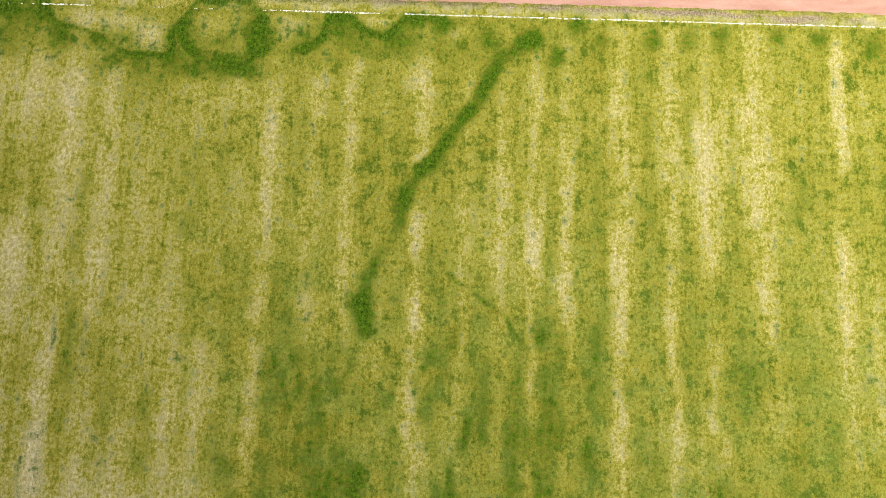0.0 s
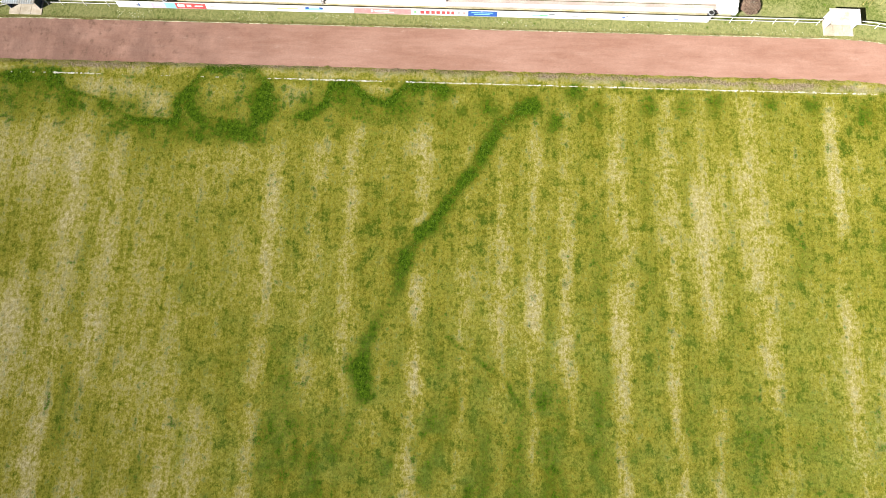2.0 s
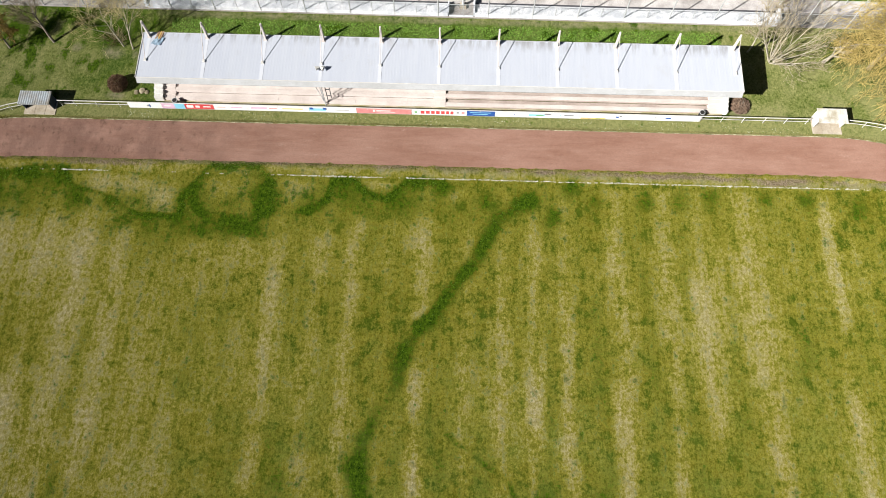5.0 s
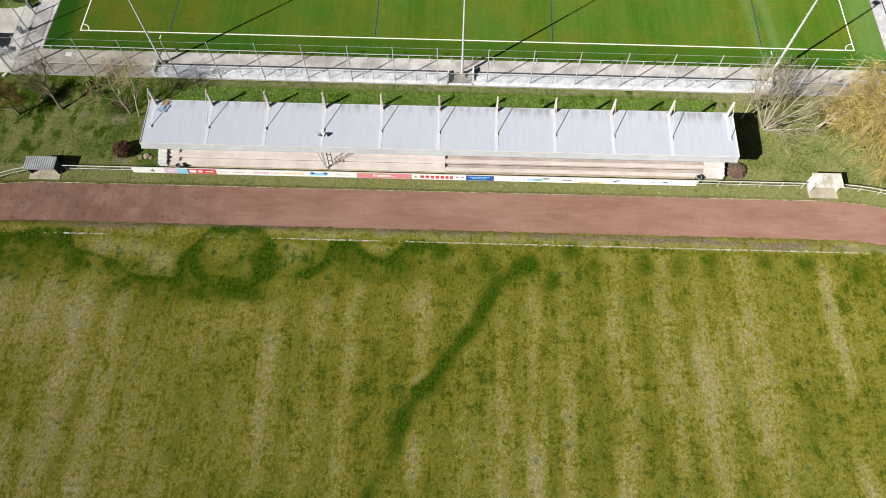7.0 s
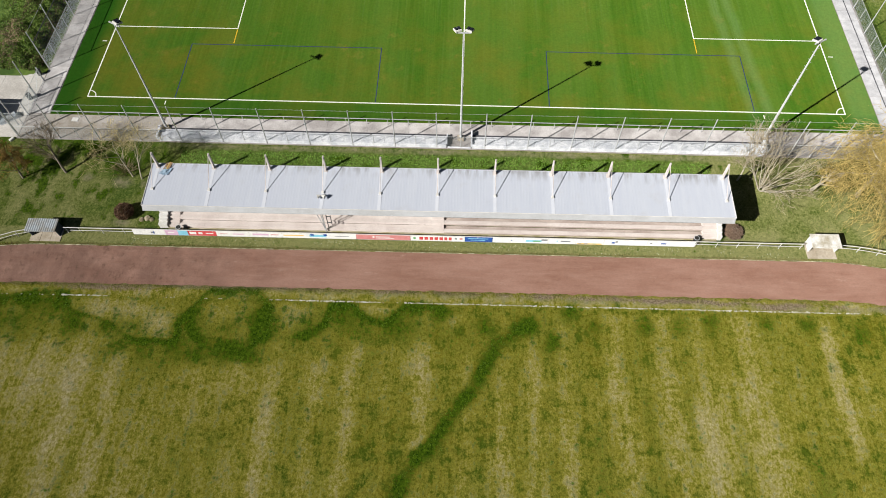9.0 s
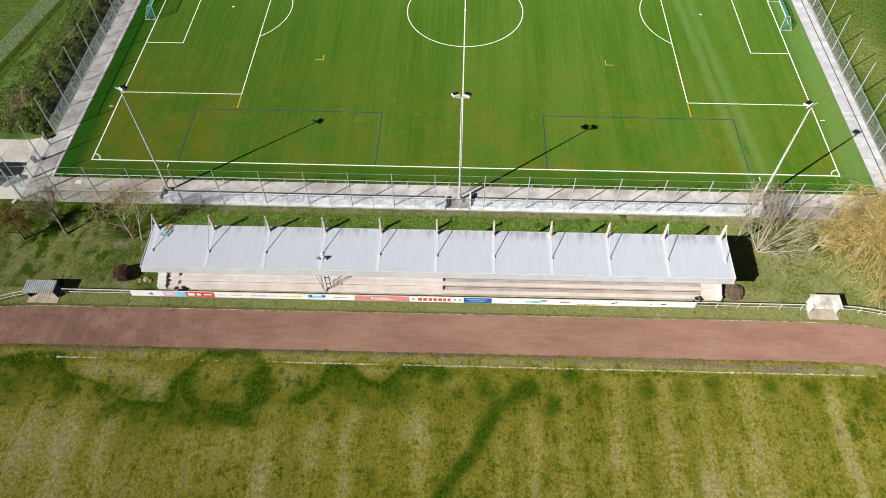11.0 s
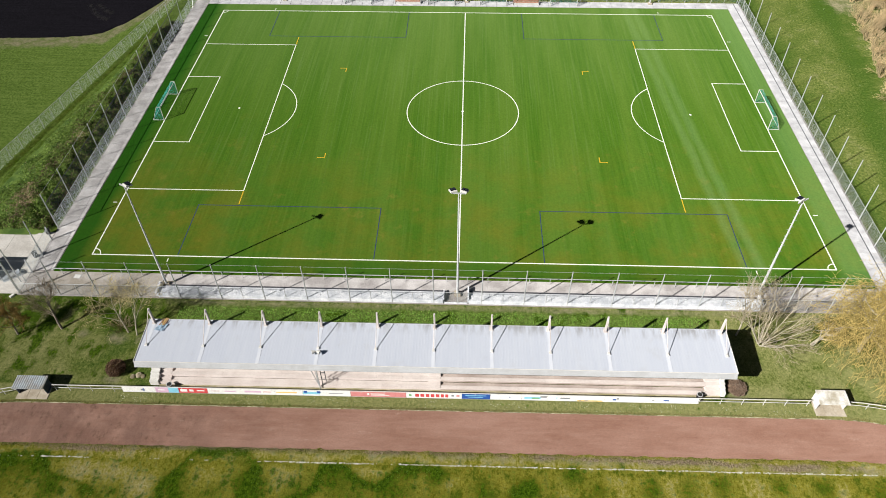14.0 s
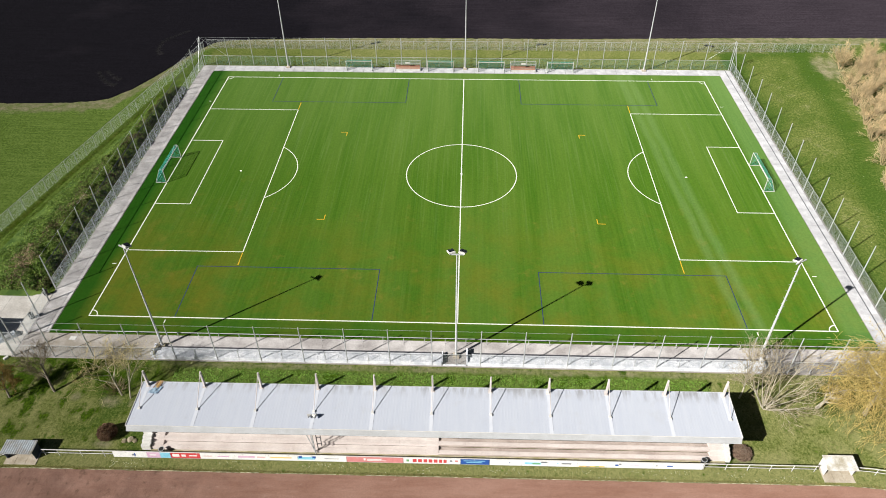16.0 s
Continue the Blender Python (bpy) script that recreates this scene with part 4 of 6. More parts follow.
for s in (-1, 1):
    g = Geo()
    bar(g, -HL, s * HW, HL, s * HW, 0.15)
    marking("touchline", g)
    g = Geo()
    bar(g, s * HL, -HW, s * HL, HW, 0.15, TZ + 0.010)
    marking("goal_line", g)
    for depth, half, name in ((16.5, 20.16, "penalty_area"), (5.5, 9.16, "goal_area")):
        g = Geo()
        bar(g, s * HL, -half, s * (HL - depth), -half)
        bar(g, s * HL, half, s * (HL - depth), half)
        bar(g, s * (HL - depth), -half, s * (HL - depth), half, 0.13, TZ + 0.015)
        marking(name, g)
    g = Geo()
    ring(g, s * (HL - 11), 0, 9.15, (180 if s > 0 else 0) - 53, (180 if s > 0 else 0) + 53)
    marking("penalty_arc", g)
    g = Geo()
    ring(g, s * (HL - 11), 0, 0.09, 0, 360, 0.18)
    marking("penalty_spot", g)
    for q in (-1, 1):
        g = Geo()
        a = {(-1, -1): 0, (1, -1): 90, (1, 1): 180, (-1, 1): 270}[(s, q)]
        ring(g, s * HL, q * HW, 1.0, a, a + 90, 0.12, TZ + 0.015)
        marking("corner_arc", g)
        g = Geo()
        bar(g, s * (HL + 0.5), q * (HW - 10.0), s * (HL + 1.0), q * (HW - 10.0), 0.12)
        marking("corner_distance_mark", g)
        g = Geo()
        bar(g, s * (HL - 10.0), q * (HW + 0.5), s * (HL - 10.0), q * (HW + 1.0), 0.12)
        marking("corner_distance_mark", g)
        # small-sided boxes and bench marks
        g = Geo()
        bar(g, s * 10.8, q * (HW - 0.15), s * 10.8, q * 23.3, 0.11)
        bar(g, s * 35.95, q * (HW - 0.15), s * 35.95, q * 23.3, 0.11)
        bar(g, s * 10.8, q * 23.3, s * 35.95, q * 23.3, 0.11, TZ + 0.010)
        marking("small_sided_box", g, BLUE_LINE, "dark blue painted box outline on green turf")
        g = Geo()
        bar(g, s * 30.46, q * 20.4, s * 30.46, q * 22.9, 0.13)
        marking("yellow_extension_line", g, YELLOW_LINE, "short yellow painted line on green turf")
        g = Geo()
        bar(g, s * 20.25, q * 12.45, s * 21.3, q * 12.45, 0.13)
        bar(g, s * 20.25, q * 12.3, s * 20.25, q * 11.4, 0.13, TZ + 0.010)
        marking("yellow_corner_mark", g, YELLOW_LINE, "small yellow painted corner mark on turf")
g = Geo()
bar(g, 0, -HW, 0, HW, 0.15, TZ + 0.010)
marking("halfway_line", g)
g = Geo()
ring(g, 0, 0, 8.87, 0, 360, 0.14, TZ + 0.015)
marking("centre_circle", g)
g = Geo()
ring(g, 0, 0, 0.1, 0, 360, 0.2, TZ + 0.020)
marking("centre_spot", g)

# edging, paved surround
g = Geo()
for x0, x1, y0, y1 in ((-53.5, -50.75, -36.1, 38.15), (50.75, 53.5, -36.1, 38.15), (-50.75, 50.75, 35.7, 38.15), (-53.5, 53.5, -40.1, -36.15)):
    g.box(x0, x1, y0, y1, -0.1, 0.03)
solid("paving_bed", g, ASPHALT, "grey bed under the paved surround of the pitch", "paving bed", kind="structure")

yard = Geo()
for i in range(6):
    yard.box(-84 + 5.09 * i, -84 + 5.09 * (i + 1) - 0.03, -39.9, -29.2, -0.1, 0.05)
solid("entrance_yard", yard, YARD, "pale stained concrete yard by the gate", "yard", kind="structure")

# ---- grandstand ----
X0, X1 = -33.3 + 2.2, 28.6 + 2.2  # ends, in the old ground's axes
YF, YR, ZF, ZR = -52.30, -47.0, 4.62, 4.9
FINS = [-32.6 + 2.2 + 6.055 * k for k in range(11)]


def roof_z(y):
    return ZF + (ZR - ZF) * (y - YF) / (YR - YF)


stand = thing("grandstand", "long concrete grandstand under a pale grey sheet roof", "grandstand", NEAR)


def roof_panel(x0, x1):
    """Trapezoid sheet with raised ribs, closed underneath."""
    g, n = Geo(), round((x1 - x0) / 0.3)
    step = (x1 - x0) / n
    prof = []
    for k in range(n):
        a = x0 + k * step
        prof += [(a, 0.0), (a + step * 0.62, 0.0), (a + step * 0.70, 0.0025), (a + step * 0.92, 0.0025)]
    prof.append((x1, 0.0))
    for (a, za), (b, zb) in zip(prof, prof[1:]):
        g.quad((a, YF, ZF + za), (b, YF, ZF + zb), (b, YR, ZR + zb), (a, YR, ZR + za))
    g.quad((x0, YF, ZF - 0.05), (x0, YR, ZR - 0.05), (x1, YR, ZR - 0.05), (x1, YF, ZF - 0.05))
    g.quad((x0, YF, ZF - 0.05), (x1, YF, ZF - 0.05), (x1, YF, ZF), (x0, YF, ZF))
    g.quad((x1, YR, ZR - 0.05), (x0, YR, ZR - 0.05), (x0, YR, ZR), (x1, YR, ZR))
    for x in (x0, x1):
        g.quad((x, YF, ZF - 0.05), (x, YR, ZR - 0.05), (x, YR, ZR), (x, YF, ZF))
    return g


edges = [X0] + [f for f in FINS[1:-1]] + [X1]
for a, b in zip(edges, edges[1:]):
    part("roof_panel", roof_panel(a + 0.003, b - 0.003), ROOF, stand)
# sloping fascia below the roof edge, in sheets as long as the roof panels
for a, b in zip(edges, edges[1:]):
    g = Geo()
    for lift in (0.0, -0.03):
        g.quad((a + 0.004, YF - 0.30, ZF - 0.50 + lift), (b - 0.004, YF - 0.30, ZF - 0.50 + lift), (b - 0.004, YF - 0.02, ZF - 0.02 + lift), (a + 0.004, YF - 0.02, ZF - 0.02 + lift))
    g.quad((a + 0.004, YF - 0.30, ZF - 0.53), (b - 0.004, YF - 0.30, ZF - 0.53), (b - 0.004, YF - 0.30, ZF - 0.50), (a + 0.004, YF - 0.30, ZF - 0.50))
    part("fascia", g, FASCIA, stand)
part("eaves_trim", Geo().box(X0, X1, YF - 0.05, YF - 0.005, ZF - 0.015, ZF + 0.035), WHITE_PAINT, stand, "white metal trim along the roof edge")
part("gutter", Geo().box(X0, X1, YF - 0.36, YF - 0.305, ZF - 0.56, ZF - 0.50), STEEL, stand, "pale metal gutter below the fascia")
for x in (X0 - 0.02, X1 + 0.02):
    g = Geo().beam((x, YF - 0.04, ZF - 0.06), (x, YR, ZR - 0.06), 0.06, 0.26)
    part("verge_board", g, WHITE_PAINT, stand)
g = Geo().box(X0, X1, YR + 0.003, YR + 0.06, ZR - 0.3, ZR + 0.05)
part("rear_trim", g, STEEL, stand)
for k, x in enumerate(FINS):
    fin = Geo()
    # two flanges and a web, tapering upwards
    lo, hi = (YR - 0.55, roof_z(YR - 0.55)), (YR - 0.46, 7.2)
    fin.beam((x, lo[0], lo[1]), (x, hi[0], hi[1]), 0.17, 0.05)
    fin.beam((x, lo[0] + 0.3, lo[1]), (x, hi[0] + 0.12, hi[1]), 0.17, 0.05)
    fin.beam((x, lo[0] + 0.15, lo[1]), (x, hi[0] + 0.06, hi[1]), 0.03, 0.26)
    fin.box(x - 0.2, x + 0.2, lo[0] - 0.1, lo[0] + 0.42, lo[1], lo[1] + 0.07)
    f = part("fin_post", fin, FIN_PAINT, stand)
    fy = -50.3
    rod = Geo().tube((x, hi[0], hi[1] - 0.06), (x, fy, roof_z(fy) + 0.1), 0.035, 0.035, 6)
    part("tie_rod", rod, FIN_PAINT, f)
    g = Geo().box(x - 0.14, x + 0.14, fy - 0.14, fy + 0.14, roof_z(fy) + 0.03, roof_z(fy) + 0.16, 0.02)
    part("anchor_plate", g, WHITE_PAINT, f)
    if 0 < k < 10:
        g = Geo().beam((x, YF + 0.02, ZF + 0.012), (x, fy - 0.15, roof_z(fy) + 0.012), 0.36, 0.012)
        part("roof_flashing", g, FLASHING, stand)
    part("rod_flashing", Geo().beam((x, fy + 0.15, roof_z(fy) + 0.012), (x, YR - 0.6, roof_z(YR - 0.6) + 0.012), 0.30, 0.012), FLASHING, stand)
    # roof beam under the sheet and the post behind the seats
    part("roof_beam", Geo().beam((x, YF + 0.15, ZF - 0.18), (x, YR - 0.1, ZR - 0.2), 0.14, 0.24), STEEL, stand)
    part("post", Geo().box(x - 0.1, x + 0.1, YR - 0.45, YR - 0.25, 0, ZR - 0.32), STEEL, stand)

# terraces: five rows, split by three aisles
A_LEFT, A_MID, A_RIGHT = (-32.0 + 2.2, -30.75 + 2.2), (-2.95 + 2.2, -1.6 + 2.2), (26.55 + 2.2, 28.1 + 2.2)
ROW0, DEPTH, RISE, BASE = -52.02, 0.82, 0.40, 0.42
row_rng = random.Random(9)
for r in range(5):
    y0, z = ROW0 + r * DEPTH, BASE + r * RISE
    for a, b in ((A_LEFT[1], A_MID[0]), (A_MID[1], A_RIGHT[0])):
        n = 10
        for k in range(n):
            xa, xb = a + (b - a) * k / n, a + (b - a) * (k + 1) / n
            dz = row_rng.uniform(-0.008, 0.008)
            part("tread_slab", Geo().box(xa + 0.001, xb - 0.001, y0, y0 + DEPTH - 0.004, z - RISE - 0.05 if r else 0.0, z - (0.14 if a > -20 else 0.10)), TREAD if a > -20 else PINK_CONCRETE, stand)
            part("seat_slab", Geo().box(xa + 0.002, xb - 0.002, y0 - (0.07 if a > -20 else 0.03), y0 + 0.36, z - 0.085 + dz, z + dz, 0.015), PINK_CONCRETE, stand)
    for a, b in (A_LEFT, A_MID, A_RIGHT):
        for h in (0, 1):
            zz = z + 0.02 + h * 0.10
            g = Geo().box(a + 0.006, b - 0.006, y0 + h * DEPTH / 2, y0 + (h + 1) * DEPTH / 2 - 0.003, 0.0, max(0.06, zz), 0.01)
            part("aisle_step", g, PINK_CONCRETE, stand)
g = Geo().box(A_LEFT[0], A_RIGHT[1], -52.35, ROW0 - 0.07, 0.0, 0.12, 0.02)
part("front_kerb", g, MOSSY_KERB, stand, "mossy concrete kerb at the foot of the seats")
for xa, xb in ((X0 + 0.35, A_LEFT[0] - 0.003), (A_RIGHT[1] + 0.003, X1 - 0.05)):
    g = Geo()
    for r in range(6):
        y0 = ROW0 - 0.12 + r * DEPTH
        top = BASE + r * RISE + 0.42
        g.box(xa, xb, y0, y0 + DEPTH * 0.55, 0, top - 0.1).box(xa, xb, y0 + DEPTH * 0.55 + 0.002, y0 + DEPTH - 0.002, 0, top + 0.1)
    part("side_wall", g, WHITE_PAINT, stand, "stepped white side wall")
g = Geo().box(X0 + 0.35, X1 - 0.05, YR - 0.22, YR - 0.06, 0.0, ZR - 0.36)
part("rear_wall", g, WHITE_CONCRETE, stand)

# steel frame standing on the front terrace under the roof edge
frame_x = -14.5 + 2.2
brace = thing("steel_frame", "light steel tube frame from terrace to roof edge", "frame", NEAR)
part("post", Geo().tube((frame_x, -52.2, 0.1), (frame_x, -52.2, 4.3), 0.06, 0.06, 8), STEEL, brace)
part("brace", Geo().tube((frame_x + 0.02, -52.2, 0.3), (frame_x - 0.9, -51.9, 4.3), 0.045, 0.045, 8), STEEL, brace)
part("brace", Geo().tube((frame_x - 0.02, -52.2, 0.3), (frame_x - 0.45, -51.6, 4.3), 0.045, 0.045, 8), STEEL, brace)
part("ladder", Geo().tube((frame_x + 0.3, -52.0, 0.4), (frame_x + 0.3, -51.9, 4.3), 0.05).tube((frame_x + 0.75, -52.0, 1.2), (frame_x + 0.75, -51.9, 4.3), 0.05)
     .tube((frame_x + 0.3, -52.0, 1.6), (frame_x + 0.75, -52.0, 1.6), 0.05).tube((frame_x + 0.3, -51.95, 2.7), (frame_x + 0.75, -51.95, 2.7), 0.05), DARK_STEEL, brace)

# loudspeaker, tarpaulin and boards on the roof
sx, sy = FINS[3] - 0.05, -50.95
sz = roof_z(sy) + 0.035
speaker = thing("loudspeaker", "white twin loudspeaker on a short bracket on the roof", "loudspeaker", NEAR @ pose(sx, sy, sz))
part("bracket", Geo().box(-0.12, 0.12, -0.12, 0.12, 0, 0.06).tube((0, 0, 0.05), (0, 0, 0.35), 0.04), STEEL, speaker)
for s in (-1, 1):
    g = Geo().tube((s * 0.06, 0.0, 0.42), (s * 0.42, -0.18, 0.4), 0.09, 0.24, 10)
    part("horn", g, WHITE_PAINT, speaker)
ty = -48.05
g = Geo()
pts = [[(-0.95 + 0.38 * i + 0.1 * j, -0.55 + 0.28 * j, 0.05 + 0.06 * math.sin(i * 2.1 + j * 1.7)) for i in range(5)] for j in range(5)]
for j in range(4):
    for i in range(4):
        g.quad(pts[j][i], pts[j][i + 1], pts[j + 1][i + 1], pts[j + 1][i])
        g.quad(*[(a, b, c - 0.03) for a, b, c in (pts[j + 1][i], pts[j + 1][i + 1], pts[j][i + 1], pts[j][i])])
solid("tarpaulin", g, BLUE_SHEET, "crumpled blue-grey tarpaulin lying on the roof", "tarpaulin", NEAR @ pose(FINS[0] + 0.95, ty + 0.0, roof_z(ty) + 0.05, 0, 0, -8) @ Matrix.Diagonal((0.62, 0.85, 1, 1)))
for k, (dx, mat, label) in enumerate(((0.95, WOOD, "brown weathered plank lying on the roof"), (1.25, YELLOW_WOOD, "pale yellow plank lying on the roof"), (1.5, WOOD, "brown weathered plank lying on the roof"))):
    solid("plank", Geo().box(-0.09, 0.09, -0.5, 0.5, 0, 0.05, 0.01), mat, label, "plank", NEAR @ pose(FINS[0] + dx * 0.85, ty + 0.75, roof_z(ty + 0.5) + 0.04, 0, 0, -14), "planks on the roof")

# ---- railings and advertising boards beside the track ----


def railing(name, label, xs, ends):
    th = thing(name, label, "railing")
    ln = lambda x, z: near(x, -53.02 - bend(x, 14.0 if x < 0 else 25.0, -44.0, 39.5), z)
    for x in xs:
        g = Geo().tube(ln(x, 0), ln(x, 1.0), 0.035, 0.035, 6)
        part("post", g, WHITE_PAINT, th)
    n = max(2, int((ends[1] - ends[0]) / 1.5))
    for z, r in ((1.02, 0.045), (0.5, 0.03)):
        pts = [ln(ends[0] + (ends[1] - ends[0]) * k / n, z) for k in range(n + 1)]
        part("rail", Geo().path(pts, r), WHITE_PAINT, th)
    return th


railing("railing", "white tubular steel railing beside the cinder track", [-58 + 2.45 * k for k in range(5)], (-60, -46.6))
railing("railing", "white tubular steel railing beside the cinder track", [-42.9, -41.4, -39.0, -36.6, -34.2], (-43.1, -33.8))
railing("railing", "white tubular steel railing carrying advertising boards", [-31.5 + 2.4 * k for k in range(24)], (-33.8, 25.5))
railing("railing", "white tubular steel railing beside the cinder track", [25.6 + 2.25 * k for k in range(6)], (25.5, 37.0))
railing("railing", "white tubular steel railing beside the cinder track", [40.9 + 2.0 * k for k in range(8)], (40.8, 56))

RED = plain("red_board", (0.52, 0.20, 0.20), (0.57, 0.24, 0.24), 2, 16, 0.45, bump=0.03)
DEEP_RED = plain("red_print", (0.50, 0.05, 0.06), (0.55, 0.08, 0.08), 2, 16, 0.45, bump=0.03)
BLUE = plain("blue_board", (0.02, 0.075, 0.29), (0.03, 0.09, 0.33), 2, 16, 0.45, bump=0.03)
CYAN = plain("light_blue_print", (0.20, 0.48, 0.62), (0.25, 0.54, 0.68), 2, 16, 0.45, bump=0.03)
LILAC = plain("lilac_print", (0.55, 0.36, 0.50), (0.60, 0.42, 0.55), 2, 16, 0.45, bump=0.03)
GREEN = plain("green_print", (0.12, 0.30, 0.13), (0.16, 0.36, 0.16), 2, 16, 0.45, bump=0.03)
AMBER = plain("amber_print", (0.65, 0.42, 0.10), (0.70, 0.48, 0.14), 2, 16, 0.45, bump=0.03)
GREY_PRINT = plain("grey_print", (0.16, 0.17, 0.19), (0.2, 0.21, 0.23), 2, 16, 0.45, bump=0.03)
BOARD_WHITE = plain("white_board", (0.72, 0.72, 0.71), (0.66, 0.665, 0.66), 1.2, 12, 0.4, bump=0.03)
# x from, x to, ground colour, label, prints: (from, to, low, high, colour) as shares of the board
BOARDS = [
    (-35.6, -32.0, BOARD_WHITE, "white advertising board with a small blue mark", [(.55, .68, .3, .6, GREY_PRINT), (.62, .66, .2, .8, BLUE)]),
    (-32.0, -29.5, LILAC, "lilac and light blue advertising board", [(.55, 1., .0, 1., CYAN), (.1, .4, .4, .6, BOARD_WHITE)]),
    (-29.5, -26.4, DEEP_RED, "red advertising board with white print", [(.05, .3, .25, .75, BOARD_WHITE), (.36, .52, .3, .7, BOARD_WHITE), (.62, .9, .4, .6, BOARD_WHITE)]),
    (-26.4, -22.8, BOARD_WHITE, "white advertising board with faint red print", [(.1, .35, .45, .55, RED), (.5, .85, .4, .6, LILAC)]),
    (-22.8, -19.2, BOARD_WHITE, "white advertising board with pink print", [(.1, .6, .35, .7, LILAC), (.65, .9, .45, .6, RED)]),
    (-19.2, -16.2, BOARD_WHITE, "white advertising board with amber print", [(.05, .8, .4, .6, AMBER)]),
    (-16.2, -11.1, BOARD_WHITE, "white advertising board with light blue print", [(.0, .36, .25, .75, CYAN), (.02, .1, .5, .9, BLUE), (.3, .38, .5, .9, BLUE), (.55, .85, .45, .55, GREY_PRINT)]),
    (-11.1, -5.2, RED, "faded red advertising board with white print", [(.3, .34, .35, .75, BOARD_WHITE), (.36, .62, .5, .66, BOARD_WHITE), (.36, .7, .28, .38, BOARD_WHITE)]),
    (-5.2, 0.7, BOARD_WHITE, "white advertising board with bold red print", [(.05, .10, .3, .7, GREEN), (.16, .235, .2, .8, DEEP_RED), (.255, .33, .2, .8, DEEP_RED), (.35, .42, .2, .8, DEEP_RED),
        (.44, .51, .2, .8, DEEP_RED), (.53, .60, .2, .8, DEEP_RED), (.62, .68, .2, .8, DEEP_RED), (.70, .76, .2, .8, DEEP_RED), (.81, .86, .4, .7, GREY_PRINT), (.90, .96, .4, .7, RED)]),
    (0.7, 3.7, BLUE, "blue advertising board with pale print", [(.1, .85, .6, .72, CYAN), (.2, .75, .3, .42, CYAN)]),
    (3.7, 7.0, BOARD_WHITE, "plain white advertising board", [(.6, .65, .4, .6, BLUE)]),
    (7.0, 9.7, BOARD_WHITE, "white advertising board with green and blue print", [(.1, .75, .25, .65, CYAN), (.4, .7, .3, .55, GREEN), (.72, .98, .55, .85, GREY_PRINT)]),
    (9.7, 12.7, BOARD_WHITE, "white advertising board with grey print", [(.3, .36, .4, .65, CYAN), (.45, .8, .4, .65, GREY_PRINT)]),
    (12.7, 15.7, BOARD_WHITE, "white advertising board with amber and green print", [(.05, .95, .0, .22, AMBER), (.1, .2, .08, .2, GREY_PRINT), (.3, .45, .08, .2, GREY_PRINT), (.6, .75, .08, .2, GREEN)]),
    (15.7, 20.4, BOARD_WHITE, "white advertising board with small blue print", [(.18, .26, .3, .6, BLUE), (.26, .32, .5, .8, GREY_PRINT), (.5, .7, .45, .55, LILAC)]),
    (20.4, 25.5, BOARD_WHITE, "white advertising board with a small blue mark", [(.05, .1, .4, .6, GREY_PRINT), (.28, .40, .35, .6, BLUE)]),
]
for a, b, mat, label, prints in BOARDS:
    w = b - a
    brd = thing("advertising_board", label, "advertising board", NEAR @ pose(a + 2.2, -53.1, 0.14, -6, 0, 0), "boards along the railing")
    part("panel", Geo().box(0.012, w - 0.012, -0.012, 0.012, 0, 0.82), mat, brd)
    part("frame", Geo().box(0.012, w - 0.012, -0.02, 0.02, 0.823, 0.85).box(0.012, w - 0.012, -0.02, 0.02, -0.03, -0.003), STEEL, brd)
    for k, (p, q, lo, hi, pm) in enumerate(prints):
        part("print", Geo().box(p * w + 0.02, q * w - 0.02, -0.0165 - 0.001 * k, -0.0125, lo * 0.82, hi * 0.82 - 0.003), pm, brd)

# ---- dugouts ----


